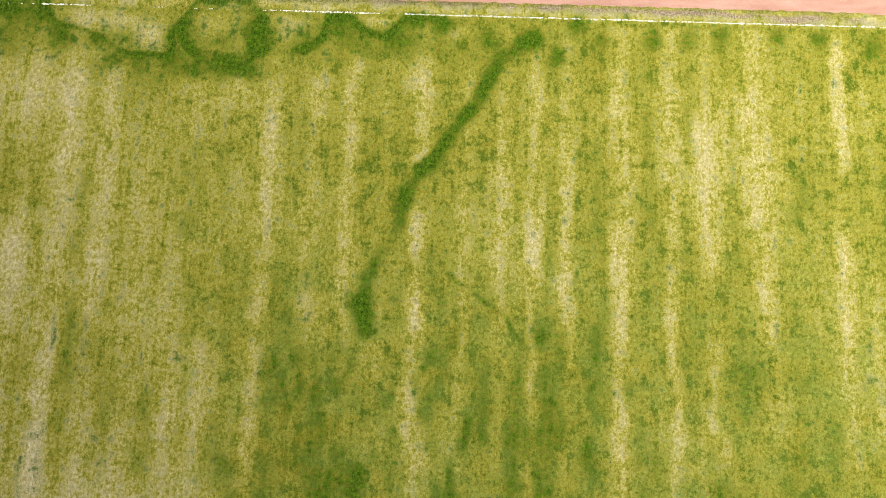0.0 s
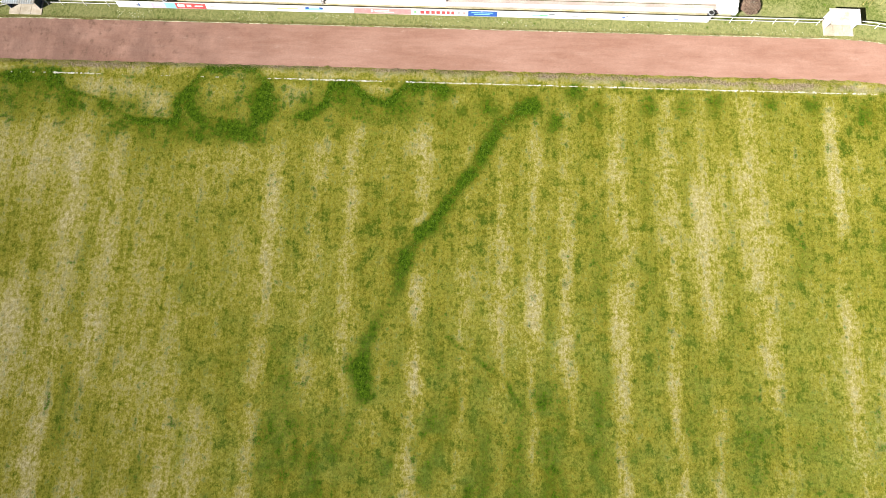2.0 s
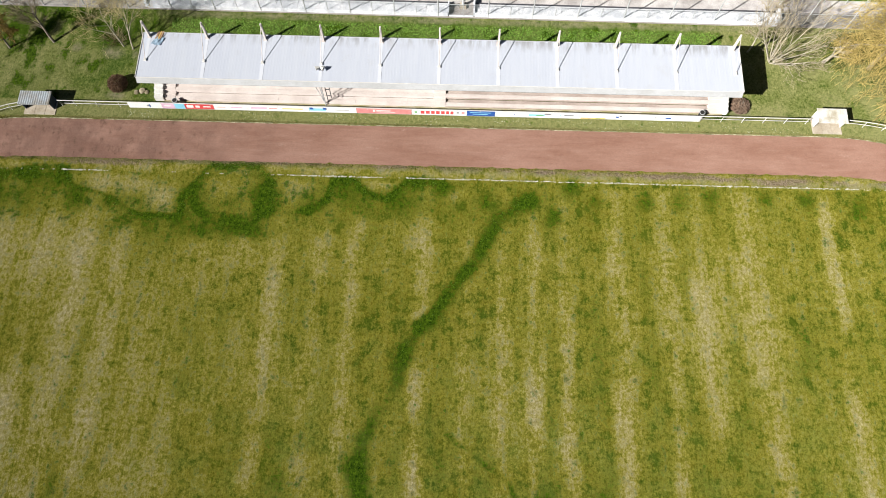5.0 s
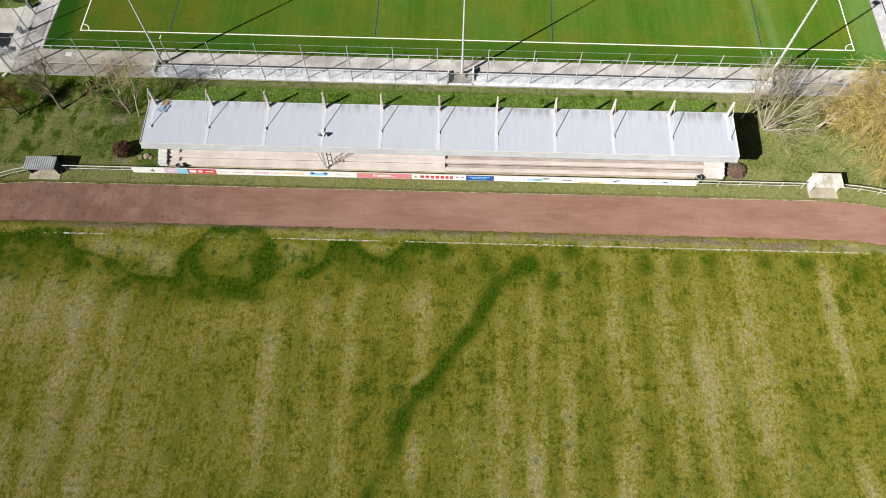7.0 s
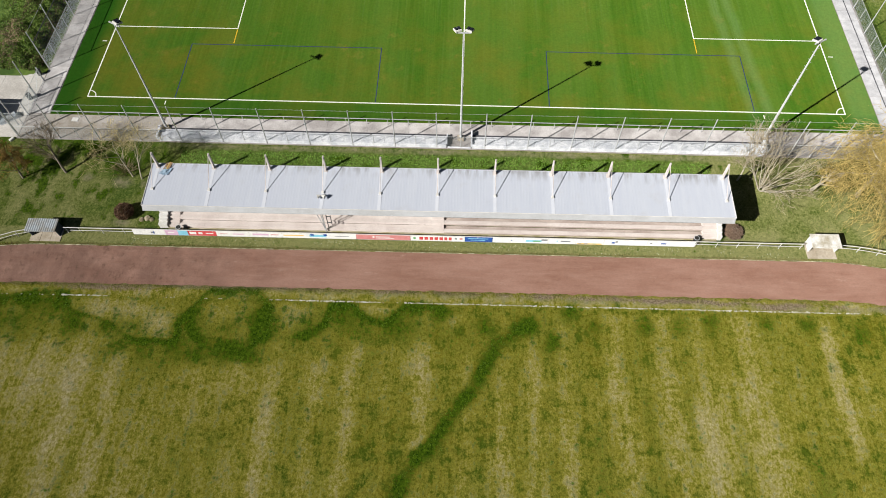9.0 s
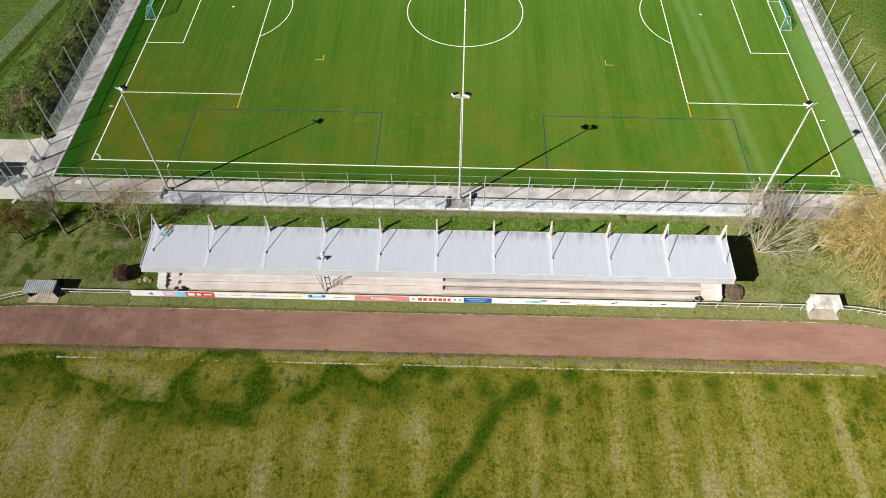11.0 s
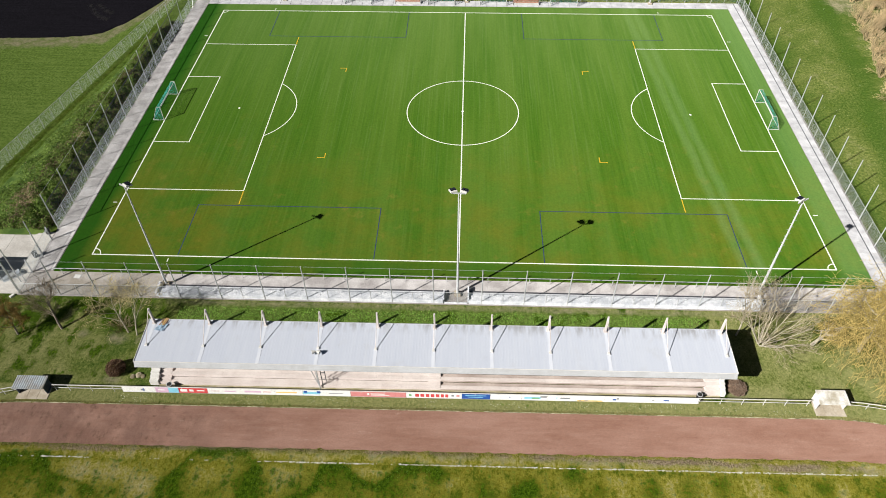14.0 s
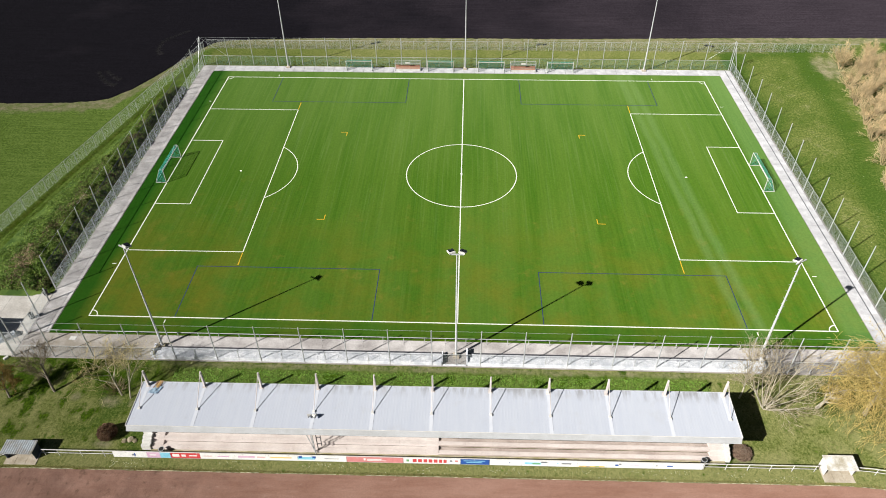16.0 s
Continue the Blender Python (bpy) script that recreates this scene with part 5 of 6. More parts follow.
def dugout(name, label, x0, x1, y0, y1, wall, roof, ribs):
    """y0 open front, y1 back; local to the old ground."""
    H0, H1 = 1.38, 1.5
    d = thing(name, label, "dugout", NEAR @ pose((x0 + x1) / 2 + 2.2, (y0 + y1) / 2, 0))
    w, h = (x1 - x0) / 2, (y1 - y0) / 2
    part("side_wall", Geo().quad((-w, -h * 0.7, 0), (-w, h, 0), (-w, h, H1), (-w, -h * 0.8, H0)).quad((-w + 0.06, h, 0), (-w + 0.06, -h * 0.7, 0), (-w + 0.06, -h * 0.8, H0), (-w + 0.06, h, H1))
         .quad((-w, -h * 0.7, 0), (-w, -h * 0.8, H0), (-w + 0.06, -h * 0.8, H0), (-w + 0.06, -h * 0.7, 0)), wall, d)
    part("side_wall", Geo().quad((w, h, 0), (w, -h * 0.7, 0), (w, -h * 0.8, H0), (w, h, H1)).quad((w - 0.06, -h * 0.7, 0), (w - 0.06, h, 0), (w - 0.06, h, H1), (w - 0.06, -h * 0.8, H0))
         .quad((w, -h * 0.7, 0), (w - 0.06, -h * 0.7, 0), (w - 0.06, -h * 0.8, H0), (w, -h * 0.8, H0)), wall, d)
    part("rear_wall", Geo().box(-w + 0.063, w - 0.063, h - 0.06, h, 0, H1 - 0.02), wall, d)
    g = Geo()
    n = 14 if ribs else 3
    for k in range(n):
        a, b = -w - 0.12 + (2 * w + 0.24) * k / n, -w - 0.12 + (2 * w + 0.24) * (k + 1) / n
        m = (a + b) / 2
        up = 0.045 if ribs else 0.0
        ya, yb = -h - 0.15, h + 0.12
        za, zb = H0 + 0.09, H1 + 0.06
        g.quad((a, ya, za), (m, ya, za + up), (m, yb, zb + up), (a, yb, zb)).quad((m, ya, za + up), (b, ya, za), (b, yb, zb), (m, yb, zb + up))
        g.quad((a, yb, zb - 0.05), (b, yb, zb - 0.05), (b, ya, za - 0.05), (a, ya, za - 0.05))
        g.quad((a, ya, za - 0.05), (b, ya, za - 0.05), (b, ya, za), (m, ya, za + up), (a, ya, za))
        g.quad((b, yb, zb - 0.05), (a, yb, zb - 0.05), (a, yb, zb), (m, yb, zb + up), (b, yb, zb))
    for x in (-w - 0.12, w + 0.12):
        g.quad((x, -h - 0.15, H0 + 0.04), (x, -h - 0.15, H0 + 0.09), (x, h + 0.12, H1 + 0.06), (x, h + 0.12, H1 + 0.01))
    part("roof", g, roof, d)
    bench = part("bench", Geo().box(-w + 0.15, w - 0.15, h - 0.55, h - 0.12, 0.36, 0.42, 0.01), WOOD, d)
    for x in (-w + 0.4, 0, w - 0.4):
        part("bench_leg", Geo().box(x - 0.04, x + 0.04, h - 0.5, h - 0.16, 0, 0.358), DARK_STEEL, bench)
    return d


dugout("dugout", "dugout with grey corrugated roof and dark blue sides", -46.75, -43.65, -53.75, -52.4, BLUE_SIDE, GREY_SHEET, True)
dugout("dugout", "white walled dugout with a mossy white roof", 37.65, 40.5, -53.6, -52.15, WHITE_PAINT, MOSSY_WHITE, False)
for x0, x1, y0, y1 in ((-46.9, -43.5, -54.2, -52.5), (37.5, 40.6, -54.2, -52.25)):
    pad = thing("dugout_pad", "worn concrete pad in front of the dugout", "concrete pad", NEAR, kind="structure")
    for k in range(3):
        part("slab", Geo().box(x0 + 2.2 + (x1 - x0) * k / 3 + 0.01, x0 + 2.2 + (x1 - x0) * (k + 1) / 3 - 0.01, y0, y1, -0.05, 0.06, 0.01), OLD_CONCRETE, pad)

for x, y in ((-30.6, -52.55), (25.7, -52.45)):
    p = near(x, y)
    b = thing("litter_bin", "small black litter bin with a pale rim behind the boards", "litter bin", pose(p.x, p.y, 0), "bins by the stand")
    part("bin_body", Geo().tube((0, 0, 0), (0, 0, 0.85), 0.24, 0.3, 12), BLACK, b)
    part("rim", Geo().tube((0, 0, 0.85), (0, 0, 0.9), 0.31, 0.31, 12), STEEL, b)
    part("inner_bag", Geo().tube((0, 0, 0.9), (0, 0, 0.905), 0.25, 0.25, 12), BLACK, b)

# ---- floodlight masts ----


def mast(x, y, top, heads, aim, rungs=False, label="tall galvanised floodlight mast beside the pitch"):
    m = thing("floodlight_mast", label, "floodlight mast", pose(x, y, 0), "masts round the pitch")
    g = Geo().box(-0.38, 0.38, -0.38, 0.38, -0.1, 0.35, 0.04)
    part("footing", g, OLD_CONCRETE, m)
    g = Geo()
    zs = [0.35, 4, 8, 12, top]
    for a, b in zip(zs, zs[1:]):
        g.tube((0, 0, a), (0, 0, b), 0.15 - 0.005 * a, 0.15 - 0.005 * b, 12)
    part("pole", g, MAST_STEEL, m, smooth=False)
    part("door", Geo().box(-0.06, 0.06, -0.165, -0.12, 0.9, 1.5), STEEL, m)
    if rungs:
        for k in range(26):
            z = 2.5 + 0.48 * k
            s = -1 if k % 2 else 1
            part("rung", Geo().tube((0.1 * s, 0, z), (0.26 * s, 0, z), 0.02), STEEL, m)
    yaw = math.degrees(math.atan2(aim[1] - y, aim[0] - x)) - 90
    part("cross_arm", Geo().box(-0.75, 0.75, -0.06, 0.06, top - 0.06, top + 0.06), STEEL, m, m=pose(0, 0, 0, 0, 0, yaw))
    for s in heads:
        head = part("lamp_head", Geo().box(-0.36, 0.36, -0.36, 0.36, -0.1, 0.1, 0.04), WHITE_PAINT, m,
                    m=pose(0, 0, 0, 0, 0, yaw) @ pose(s * 0.62, 0.3, top + 0.12, -14, 0, -s * 24))
        for q in (-1, 1):
            part("cooling_box", Geo().box(-0.13, 0.13, -0.26, 0.26, 0, 0.10, 0.02), LAMP_GLASS, head, m=pose(q * 0.17, 0.0, 0.103))
        part("lens", Geo().box(-0.3, 0.3, -0.3, 0.3, -0.125, -0.103), LAMP_GLASS, head)
    return m


mast(-35.75, -37.95, 15.85, (0.35,), (-15, 0))
mast(-0.06, -38.45, 16.15, (-1, 1), (0, 0))
mast(36.25, -37.2, 14.9, (-0.35,), (15, 0), True, "floodlight mast with climbing rungs behind bare trees")
for x in (-35.85, 0.2, 36.05):
    mast(x, 37.55, 15.6, (-1, 1), (x * 0.4, 0))

# ---- fences ----


def fence(name, label, run, tall, short, mesh_mat, high=6.0, low=2.0, cable=True, post_mat=None, net=0.0):
    """run: two ends; tall and short: distances of the posts along it."""
    th = thing(name, label, "fence")
    a, b = Vector((*run[0], 0)), Vector((*run[1], 0))
    d = (b - a).normalized()
    pm = post_mat or STEEL
    tall_mesh = Geo().tube((0, 0, 0), (0, 0, high), 0.07, 0.06, 6).mesh("tall_post", pm)
    short_mesh = Geo().tube((0, 0, 0), (0, 0, low), 0.04, 0.04, 6).mesh("post", pm)
    for k in tall:
        p = a + d * k
        part("tall_post", tall_mesh, None, th, m=pose(p.x, p.y, 0))
    for k in short:
        p = a + d * k
        part("post", short_mesh, None, th, m=pose(p.x, p.y, 0))
    marks = sorted(list(tall) + list(short))
    for s, e in zip(marks, marks[1:]):
        if e - s > 4.5:
            continue
        p, q = a + d * s, a + d * e
        part("mesh_panel", Geo().quad((p.x, p.y, 0.05), (q.x, q.y, 0.05), (q.x, q.y, low), (p.x, p.y, low)), mesh_mat, th)
    part("top_wire", Geo().tube(a + Vector((0, 0, low)), b + Vector((0, 0, low)), 0.028, 0.028, 5), pm, th)
    if net:
        for s, e in zip(tall, tall[1:]):
            p, q = a + d * s, a + d * e
            part("ball_net", Geo().quad((p.x, p.y, low), (q.x, q.y, low), (q.x, q.y, net), (p.x, p.y, net)), BALL_NET, th)
        part("net_rope", Geo().tube(a + Vector((0, 0, net)), b + Vector((0, 0, net)), 0.05, 0.05, 5), DARK_STEEL, th)
    if cable:
        part("net_cable", Geo().tube(a + Vector((0, 0, high - 0.1)), b + Vector((0, 0, high - 0.1)), 0.012, 0.012, 4), pm, th)
    return th


# tall and short posts in turn, about 5.1 m from tall to tall
TALL_NEAR = [-53.05, -48.16, -43.39, -38.4, -33.4, -28.41, -23.15, -18.0, -12.87, -7.83, -2.87, 2.82, 7.85, 12.97, 18.18, 23.26, 28.35, 33.4, 38.5, 43.5, 48.4, 53.3]
tall = [x + 53.05 for x in TALL_NEAR]
short = [(p + q) / 2 for p, q in zip(tall, tall[1:])]
fence("fence", "grey wire fence with tall net posts behind the steps", ((-53.05, -39.95), (53.3, -39.85)), tall, short, WIRE)
tall = [5.09 * k for k in range(14)]
short = [p + 2.545 for p in tall[:-1]]
fence("fence", "grey wire fence with tall net posts beside the bramble bank", ((-53.4, -28.4), (-53.4, 38.5)), tall, short, SIDE_WIRE, net=4.3)
tall = [5.13 * k for k in range(16)]
short = [p + 2.565 for p in tall[:-1]]
fence("fence", "grey wire fence with tall net posts beside the meadow", ((53.3, -39.0), (53.3, 38.5)), tall, short, SIDE_WIRE, cable=False)
tall = [5.07 * k for k in range(22)]
short = [p + 2.535 for p in tall[:-1]]
fence("fence", "green wire fence with tall net posts behind the goals", ((-53.3, 38.5), (53.3, 38.5)), tall, short, GREEN_WIRE)
fence("boundary_fence", "low grey wire fence at the edge of the ploughed field", ((-55.0, 46.4), (82.0, 47.0)), [], [2.6 * k for k in range(53)], DENSE_WIRE, low=1.9, cable=False)
fence("boundary_fence", "low grey wire fence along the green field", ((-67.6, -19.0), (-55.0, 46.4)), [], [2.6 * k for k in range(26)], DENSE_WIRE, low=2.2, cable=False)
# braces at the far corners
for s in (-1, 1):
    c = thing("corner_brace", "slanting steel tubes bracing the fence corner", "brace")
    part("strut", Geo().tube((s * 53.3, 38.5, 5.9), (s * 53.3, 33.6, 0.1), 0.03), STEEL, c)
    part("strut", Geo().tube((s * 53.3, 38.5, 5.9), (s * 48.4, 38.52, 2.0), 0.022), STEEL, c)
    part("strut", Geo().tube((s * 53.35, 38.55, 5.9), (s * 55.0, 40.6, 0.1), 0.03), STEEL, c)

# gate and short fence at the entrance
gate = thing("gate", "grey steel gate at the entrance yard", "gate")
for x, y in ((-53.3, -36.4), (-53.3, -33.4), (-53.3, -30.6)):
    part("gate_post", Geo().box(x - 0.06, x + 0.06, y - 0.06, y + 0.06, 0, 2.3), STEEL, gate)
for y0, y1 in ((-36.3, -33.5), (-33.3, -30.7)):
    leaf = part("gate_leaf", Geo().tube((-53.3, y0, 0.2), (-53.3, y1, 0.2), 0.03).tube((-53.3, y0, 2.0), (-53.3, y1, 2.0), 0.03).tube((-53.3, y0, 0.2), (-53.3, y0, 2.0), 0.03).tube((-53.3, y1, 0.2), (-53.3, y1, 2.0), 0.03)
                .tube((-53.3, y0, 0.2), (-53.3, y1, 2.0), 0.02), STEEL, gate)
    part("mesh_panel", Geo().quad((-53.3, y0, 0.2), (-53.3, y1, 0.2), (-53.3, y1, 2.0), (-53.3, y0, 2.0)), WIRE, leaf)
fence("side_fence", "grey wire fence with tall net posts beside the yard", ((-53.2, -39.95), (-53.2, -36.4)), [0.0, 6.5], [1.8, 3.5], WIRE, cable=False)
yard_fence = fence("yard_fence", "grey steel posts of an open ball fence in the yard", ((-58.6, -38.0), (-53.6, -38.0)), [0.2, 4.6], [2.4], WIRE, cable=False)

# handrail at the turf's near edge
rail = thing("handrail", "galvanised tubular handrail along the turf edge", "handrail")
post = Geo().tube((0, 0, 0), (0, 0, 1.0), 0.035, 0.035, 6).mesh("post", STEEL)
for k in range(40):
    part("post", post, None, rail, m=pose(-49.3 + 2.52 * k, -36.55, 0.05))
part("rail", Geo().tube((-50.3, -36.55, 1.05), (50.2, -36.55, 1.05), 0.045, 0.045, 8), STEEL, rail)

# ---- goals ----


def goal(m, label, width, height, depth, net, frame_mat, lean=1.0, group=""):
    """Mouth along local x, net behind at +y."""
    th = thing("goal", label, "goal", m, group)
    w = width / 2
    for s in (-1, 1):
        part("goal_post", Geo().tube((s * w, 0, 0), (s * w, 0, height), 0.05, 0.05, 8), frame_mat, th)
        part("ground_bar", Geo().tube((s * w, 0, 0.05), (s * w, depth, 0.05), 0.04, 0.04, 6), frame_mat, th)
        part("net_stay", Geo().path([(s * w, 0, height), (s * w, lean, height - 0.02), (s * w, depth, 0.05)], 0.03), frame_mat, th)
        part("side_net", Geo().quad((s * w, 0, 0.05), (s * w, depth, 0.05), (s * w, lean, height - 0.03), (s * w, 0, height)), net, th)
    part("crossbar", Geo().tube((-w, 0, height), (w, 0, height), 0.05, 0.05, 8), frame_mat, th)
    part("rear_bar", Geo().tube((-w, depth, 0.05), (w, depth, 0.05), 0.04, 0.04, 6), frame_mat, th)
    part("back_net", Geo().quad((-w, depth, 0.05), (w, depth, 0.05), (w, lean, height - 0.02), (-w, lean, height - 0.02)), net, th)
    part("top_net", Geo().quad((-w, lean, height - 0.02), (w, lean, height - 0.02), (w, 0, height), (-w, 0, height)), net, th)
    return th


goal(pose(-47.0, 0, TZ, 0, 0, 90), "white goal with a turquoise net on the turf", 7.32, 2.44, 1.7, GOAL_NET, WHITE_PAINT, 0.6)
goal(pose(47.0, 0, TZ, 0, 0, -90), "white goal with a turquoise net on the turf", 7.32, 2.44, 1.7, GOAL_NET, WHITE_PAINT, 0.6)
for x in (-21.15, -4.75, 5.4, 19.15):
    goal(pose(x, 36.2, 0.09), "small training goal with a turquoise green net on the paving", 5.15, 2.1, 1.4, GREEN_NET, WHITE_PAINT, 0.7, "training goals")
for x in (-11.35, 11.8):
    b = thing("team_bench", "team bench shelter with red-brown seats and clear panes", "bench shelter", pose(x, 36.75, 0.09), "team benches")
    part("seat", Geo().box(-2.45, 2.45, -0.2, 0.25, 0.42, 0.50, 0.02), RED_BROWN, b)
    part("backrest", Geo().box(-2.45, 2.45, 0.28, 0.34, 0.55, 1.0), RED_BROWN, b)
    part("plinth", Geo().box(-2.5, 2.5, -0.3, -0.22, 0.0, 0.40), WHITE_PAINT, b)
    for s in (-1, 1):
        part("side_frame", Geo().path([(s * 2.52, -0.4, 0), (s * 2.52, -0.4, 1.7), (s * 2.52, 0.5, 1.9), (s * 2.52, 0.5, 0)], 0.035), STEEL, b)
    part("front_bar", Geo().tube((-2.52, -0.4, 1.7), (2.52, -0.4, 1.7), 0.035), STEEL, b)
    part("rear_bar", Geo().tube((-2.52, 0.5, 1.9), (2.52, 0.5, 1.9), 0.035), STEEL, b)
    part("sign", Geo().box(-0.45, 0.45, -0.46, -0.43, 1.65, 1.95), WHITE_PAINT, b)
    for k in range(4):
        part("backing", Geo().box(-2.4 + 1.2 * k, -1.25 + 1.2 * k, 0.46, 0.48, 0.2, 1.8), WIRE, b)

# ---- steps facing the new pitch ----
steps = thing("spectator_steps", "pale concrete spectator steps facing the turf", "steps")
for xa, xb in ((-36.1, -1.75), (1.35, 35.6)):
    n = 14
    for k in range(n):
        a, b = xa + (xb - xa) * k / n + 0.008, xa + (xb - xa) * (k + 1) / n - 0.008
        part("step_block", Geo().box(a, b, -38.95, -38.15, 0.0, 0.30, 0.015), WHITE_CONCRETE, steps)
        part("step_block", Geo().box(a, b, -39.78, -38.955, 0.0, 0.52, 0.015), WHITE_CONCRETE, steps)
    # dark strip added to draw the shadow line at the front of the steps
    part("plank", Geo().box(xa, xb, -38.33, -38.13, 0.305, 0.36), DARK_STEEL, steps, "dark strip in place of the shadow line along the steps")
part("wing_wall", Geo().box(-1.74, -1.62, -39.75, -38.2, 0, 0.62, 0.02), WHITE_CONCRETE, steps)
part("wing_wall", Geo().box(1.16, 1.34, -39.75, -37.75, 0, 0.80, 0.02), WHITE_CONCRETE, steps)
for xa, xb in ((-36.1, -1.75), (-1.6, 1.15), (1.35, 35.6)):
    part("rear_edging", Geo().box(xa, xb, -39.93, -39.80, 0.0, 0.20 if xb - xa < 5 else 0.56, 0.015), WHITE_CONCRETE, steps, "white edging stone at the back of the steps")
for x in (-36.3, 35.85):
    part("wing_wall", Geo().box(x - 0.15, x + 0.15, -39.8, -38.1, 0, 0.8, 0.02), WHITE_CONCRETE, steps)

# ---- entrance yard things ----
shed = thing("shed", "pale blue storage container at the edge of the yard", "shed", pose(-60.6, -38.2, 0.05))
part("body", Geo().box(-1.6, 1.6, -1.3, 1.3, 0, 3.7, 0.04), BLUE_SHEET, shed)
part("roof", Geo().box(-1.68, 1.68, -1.38, 1.38, 3.703, 3.8, 0.03), STEEL, shed)
part("door", Geo().box(1.603, 1.64, -0.6, 0.6, 0.1, 2.1), WHITE_PAINT, shed)
cover = Geo()
cover.quad((-1.5, -0.5, 0.08), (-0.9, -0.9, 0.1), (0.9, 0.3, 0.5), (0.5, 0.8, 0.62)).quad((0.5, 0.8, 0.62), (0.9, 0.3, 0.5), (1.4, 0.6, 0.05), (0.9, 1.2, 0.05)).quad((-1.5, -0.5, 0.08), (0.5, 0.8, 0.62), (0.9, 1.2, 0.05), (-1.6, -0.3, 0.0))
cover.quad((-0.9, -0.9, 0.1), (-0.7, -1.0, 0.0), (1.4, 0.6, 0.05), (0.9, 0.3, 0.5))
solid("covered_trailer", cover, GREY_SHEET, "low grey tarpaulin heap lying in the yard", "tarpaulin", pose(-55.3, -37.2, 0.06))
for x, y in ((-54.0, -33.7), (-54.2, -29.5)):
    b = thing("litter_bin", "black litter bin standing by the gate", "litter bin", pose(x, y, 0.05), "bins by the gate")
    part("bin_body", Geo().tube((0, 0, 0), (0, 0, 0.8), 0.26, 0.32, 10), BLACK, b)
    part("lid", Geo().tube((0, 0, 0.8), (0, 0, 0.9), 0.34, 0.2, 10), BLACK, b)

plate = thing("access_cover", "pale metal access cover lying in the paving", "access cover", pose(-47.3, -36.95, 0.09, 0, 0, -4))
part("cover_plate", Geo().box(-0.36, 0.36, -0.26, 0.26, 0.0, 0.02, 0.006), WHITE_PAINT, plate)
part("frame", Geo().box(-0.42, 0.42, -0.32, -0.27, 0.0, 0.012).box(-0.42, 0.42, 0.27, 0.32, 0.0, 0.012).box(-0.42, -0.37, -0.27, 0.27, 0.0, 0.012).box(0.37, 0.42, -0.27, 0.27, 0.0, 0.012), STEEL, plate)

solid("concrete_block", Geo().box(-0.28, 0.28, -0.16, 0.16, 0.0, 0.24, 0.03), WHITE_PAINT, "white concrete block lying at the edge of the yard", "concrete block", pose(-53.95, -40.35, 0.0, 0, 0, 58))

# ---- trees and shrubs ----


class Growth:
    def __init__(self, seed):
        self.r = random.Random(seed)
        self.wood, self.twig, self.tips = Geo(), Geo(), []

    def shoot(self, p, d, length, rad, level, opt):
        r = self.r
        segs = 4 if level < 2 else 3
        pts, q = [Vector(p)], Vector(d)
        for k in range(segs):
            wob = Vector((r.gauss(0, 1), r.gauss(0, 1), r.gauss(0, 1))) * opt["wild"] * (0.5 + 0.35 * level)
            pull = Vector((0, 0, opt["rise"] if level < opt["droop_from"] else -opt["droop"]))
            q = (q + wob * 0.3 + pull * (0.35 + 0.25 * k)).normalized()
            pts.append(pts[-1] + q * (length / segs))
        g = self.wood if level < 2 else self.twig
        n = (8, 6, 4, 3, 3)[min(level, 4)]
        for k in range(segs):
            f0, f1 = 1 - 0.75 * k / segs, 1 - 0.75 * (k + 1) / segs
            g.tube(pts[k], pts[k + 1], max(rad * f0, opt["thin"]), max(rad * f1, opt["thin"] * 0.8), n, caps=False)
        if level >= opt["levels"]:
            self.tips += [pts[-1], (pts[-1] + pts[-2]) / 2, pts[-2]]
            return
        count = opt["kids"][level]
        for k in range(count):
            t = opt["bare"][min(level, len(opt["bare"]) - 1)]
            t = t + (1 - t) * (k + r.random()) / count
            i = min(int(t * segs), segs - 1)
            at = pts[i].lerp(pts[i + 1], t * segs - i)
            axis = (pts[i + 1] - pts[i]).normalized()
            a = r.uniform(0, 2 * math.pi)
            u = axis.orthogonal().normalized()
            out = u * math.cos(a) + axis.cross(u) * math.sin(a)
            spread = opt["spread"] * r.uniform(0.7, 1.3)
            nd = (axis * math.cos(spread) + out * math.sin(spread)).normalized()
            self.shoot(at, nd, length * opt["shrink"] * r.uniform(0.7, 1.25) * (1.15 - 0.4 * t), rad * 0.5 * (1.1 - 0.5 * t), level + 1, opt)


BASIC = dict(levels=4, kids=(6, 5, 5, 4), wild=0.35, rise=0.12, droop=0.0, droop_from=9, thin=0.011, bare=(0.3, 0.2, 0.15), spread=0.75, shrink=0.62)


def tree(name, label, x, y, height, rad, seed, bark, twigs, lean=(0, 0), stems=1, fan=0.0, buds=None, bud_size=0.05, bud_share=1.0, category="tree", **more):
    opt = dict(BASIC, **more)
    gr = Growth(seed)
    th = thing(name, label, category, pose(x, y, 0))
    for k in range(stems):
        a = 2 * math.pi * (k + gr.r.uniform(-0.2, 0.2)) / stems
        d = Vector((lean[0] + math.cos(a) * fan, lean[1] + math.sin(a) * fan, 1)).normalized()
        gr.shoot((math.cos(a) * 0.2 * min(stems - 1, 1), math.sin(a) * 0.2 * min(stems - 1, 1), -0.1), d, height * gr.r.uniform(0.5, 0.62), rad, 0, opt)
    part("trunk", gr.wood, bark, th, smooth=True)
    part("crown", gr.twig, twigs, th)
    if buds:
        pts = [p for p in gr.tips if gr.r.random() < bud_share]
        arr = np.array([tuple(p) for p in pts]) + RNG.normal(0, 0.10, (len(pts), 3))
        part("foliage", leaves(arr, bud_size, buds, "foliage"), None, th)
    return th


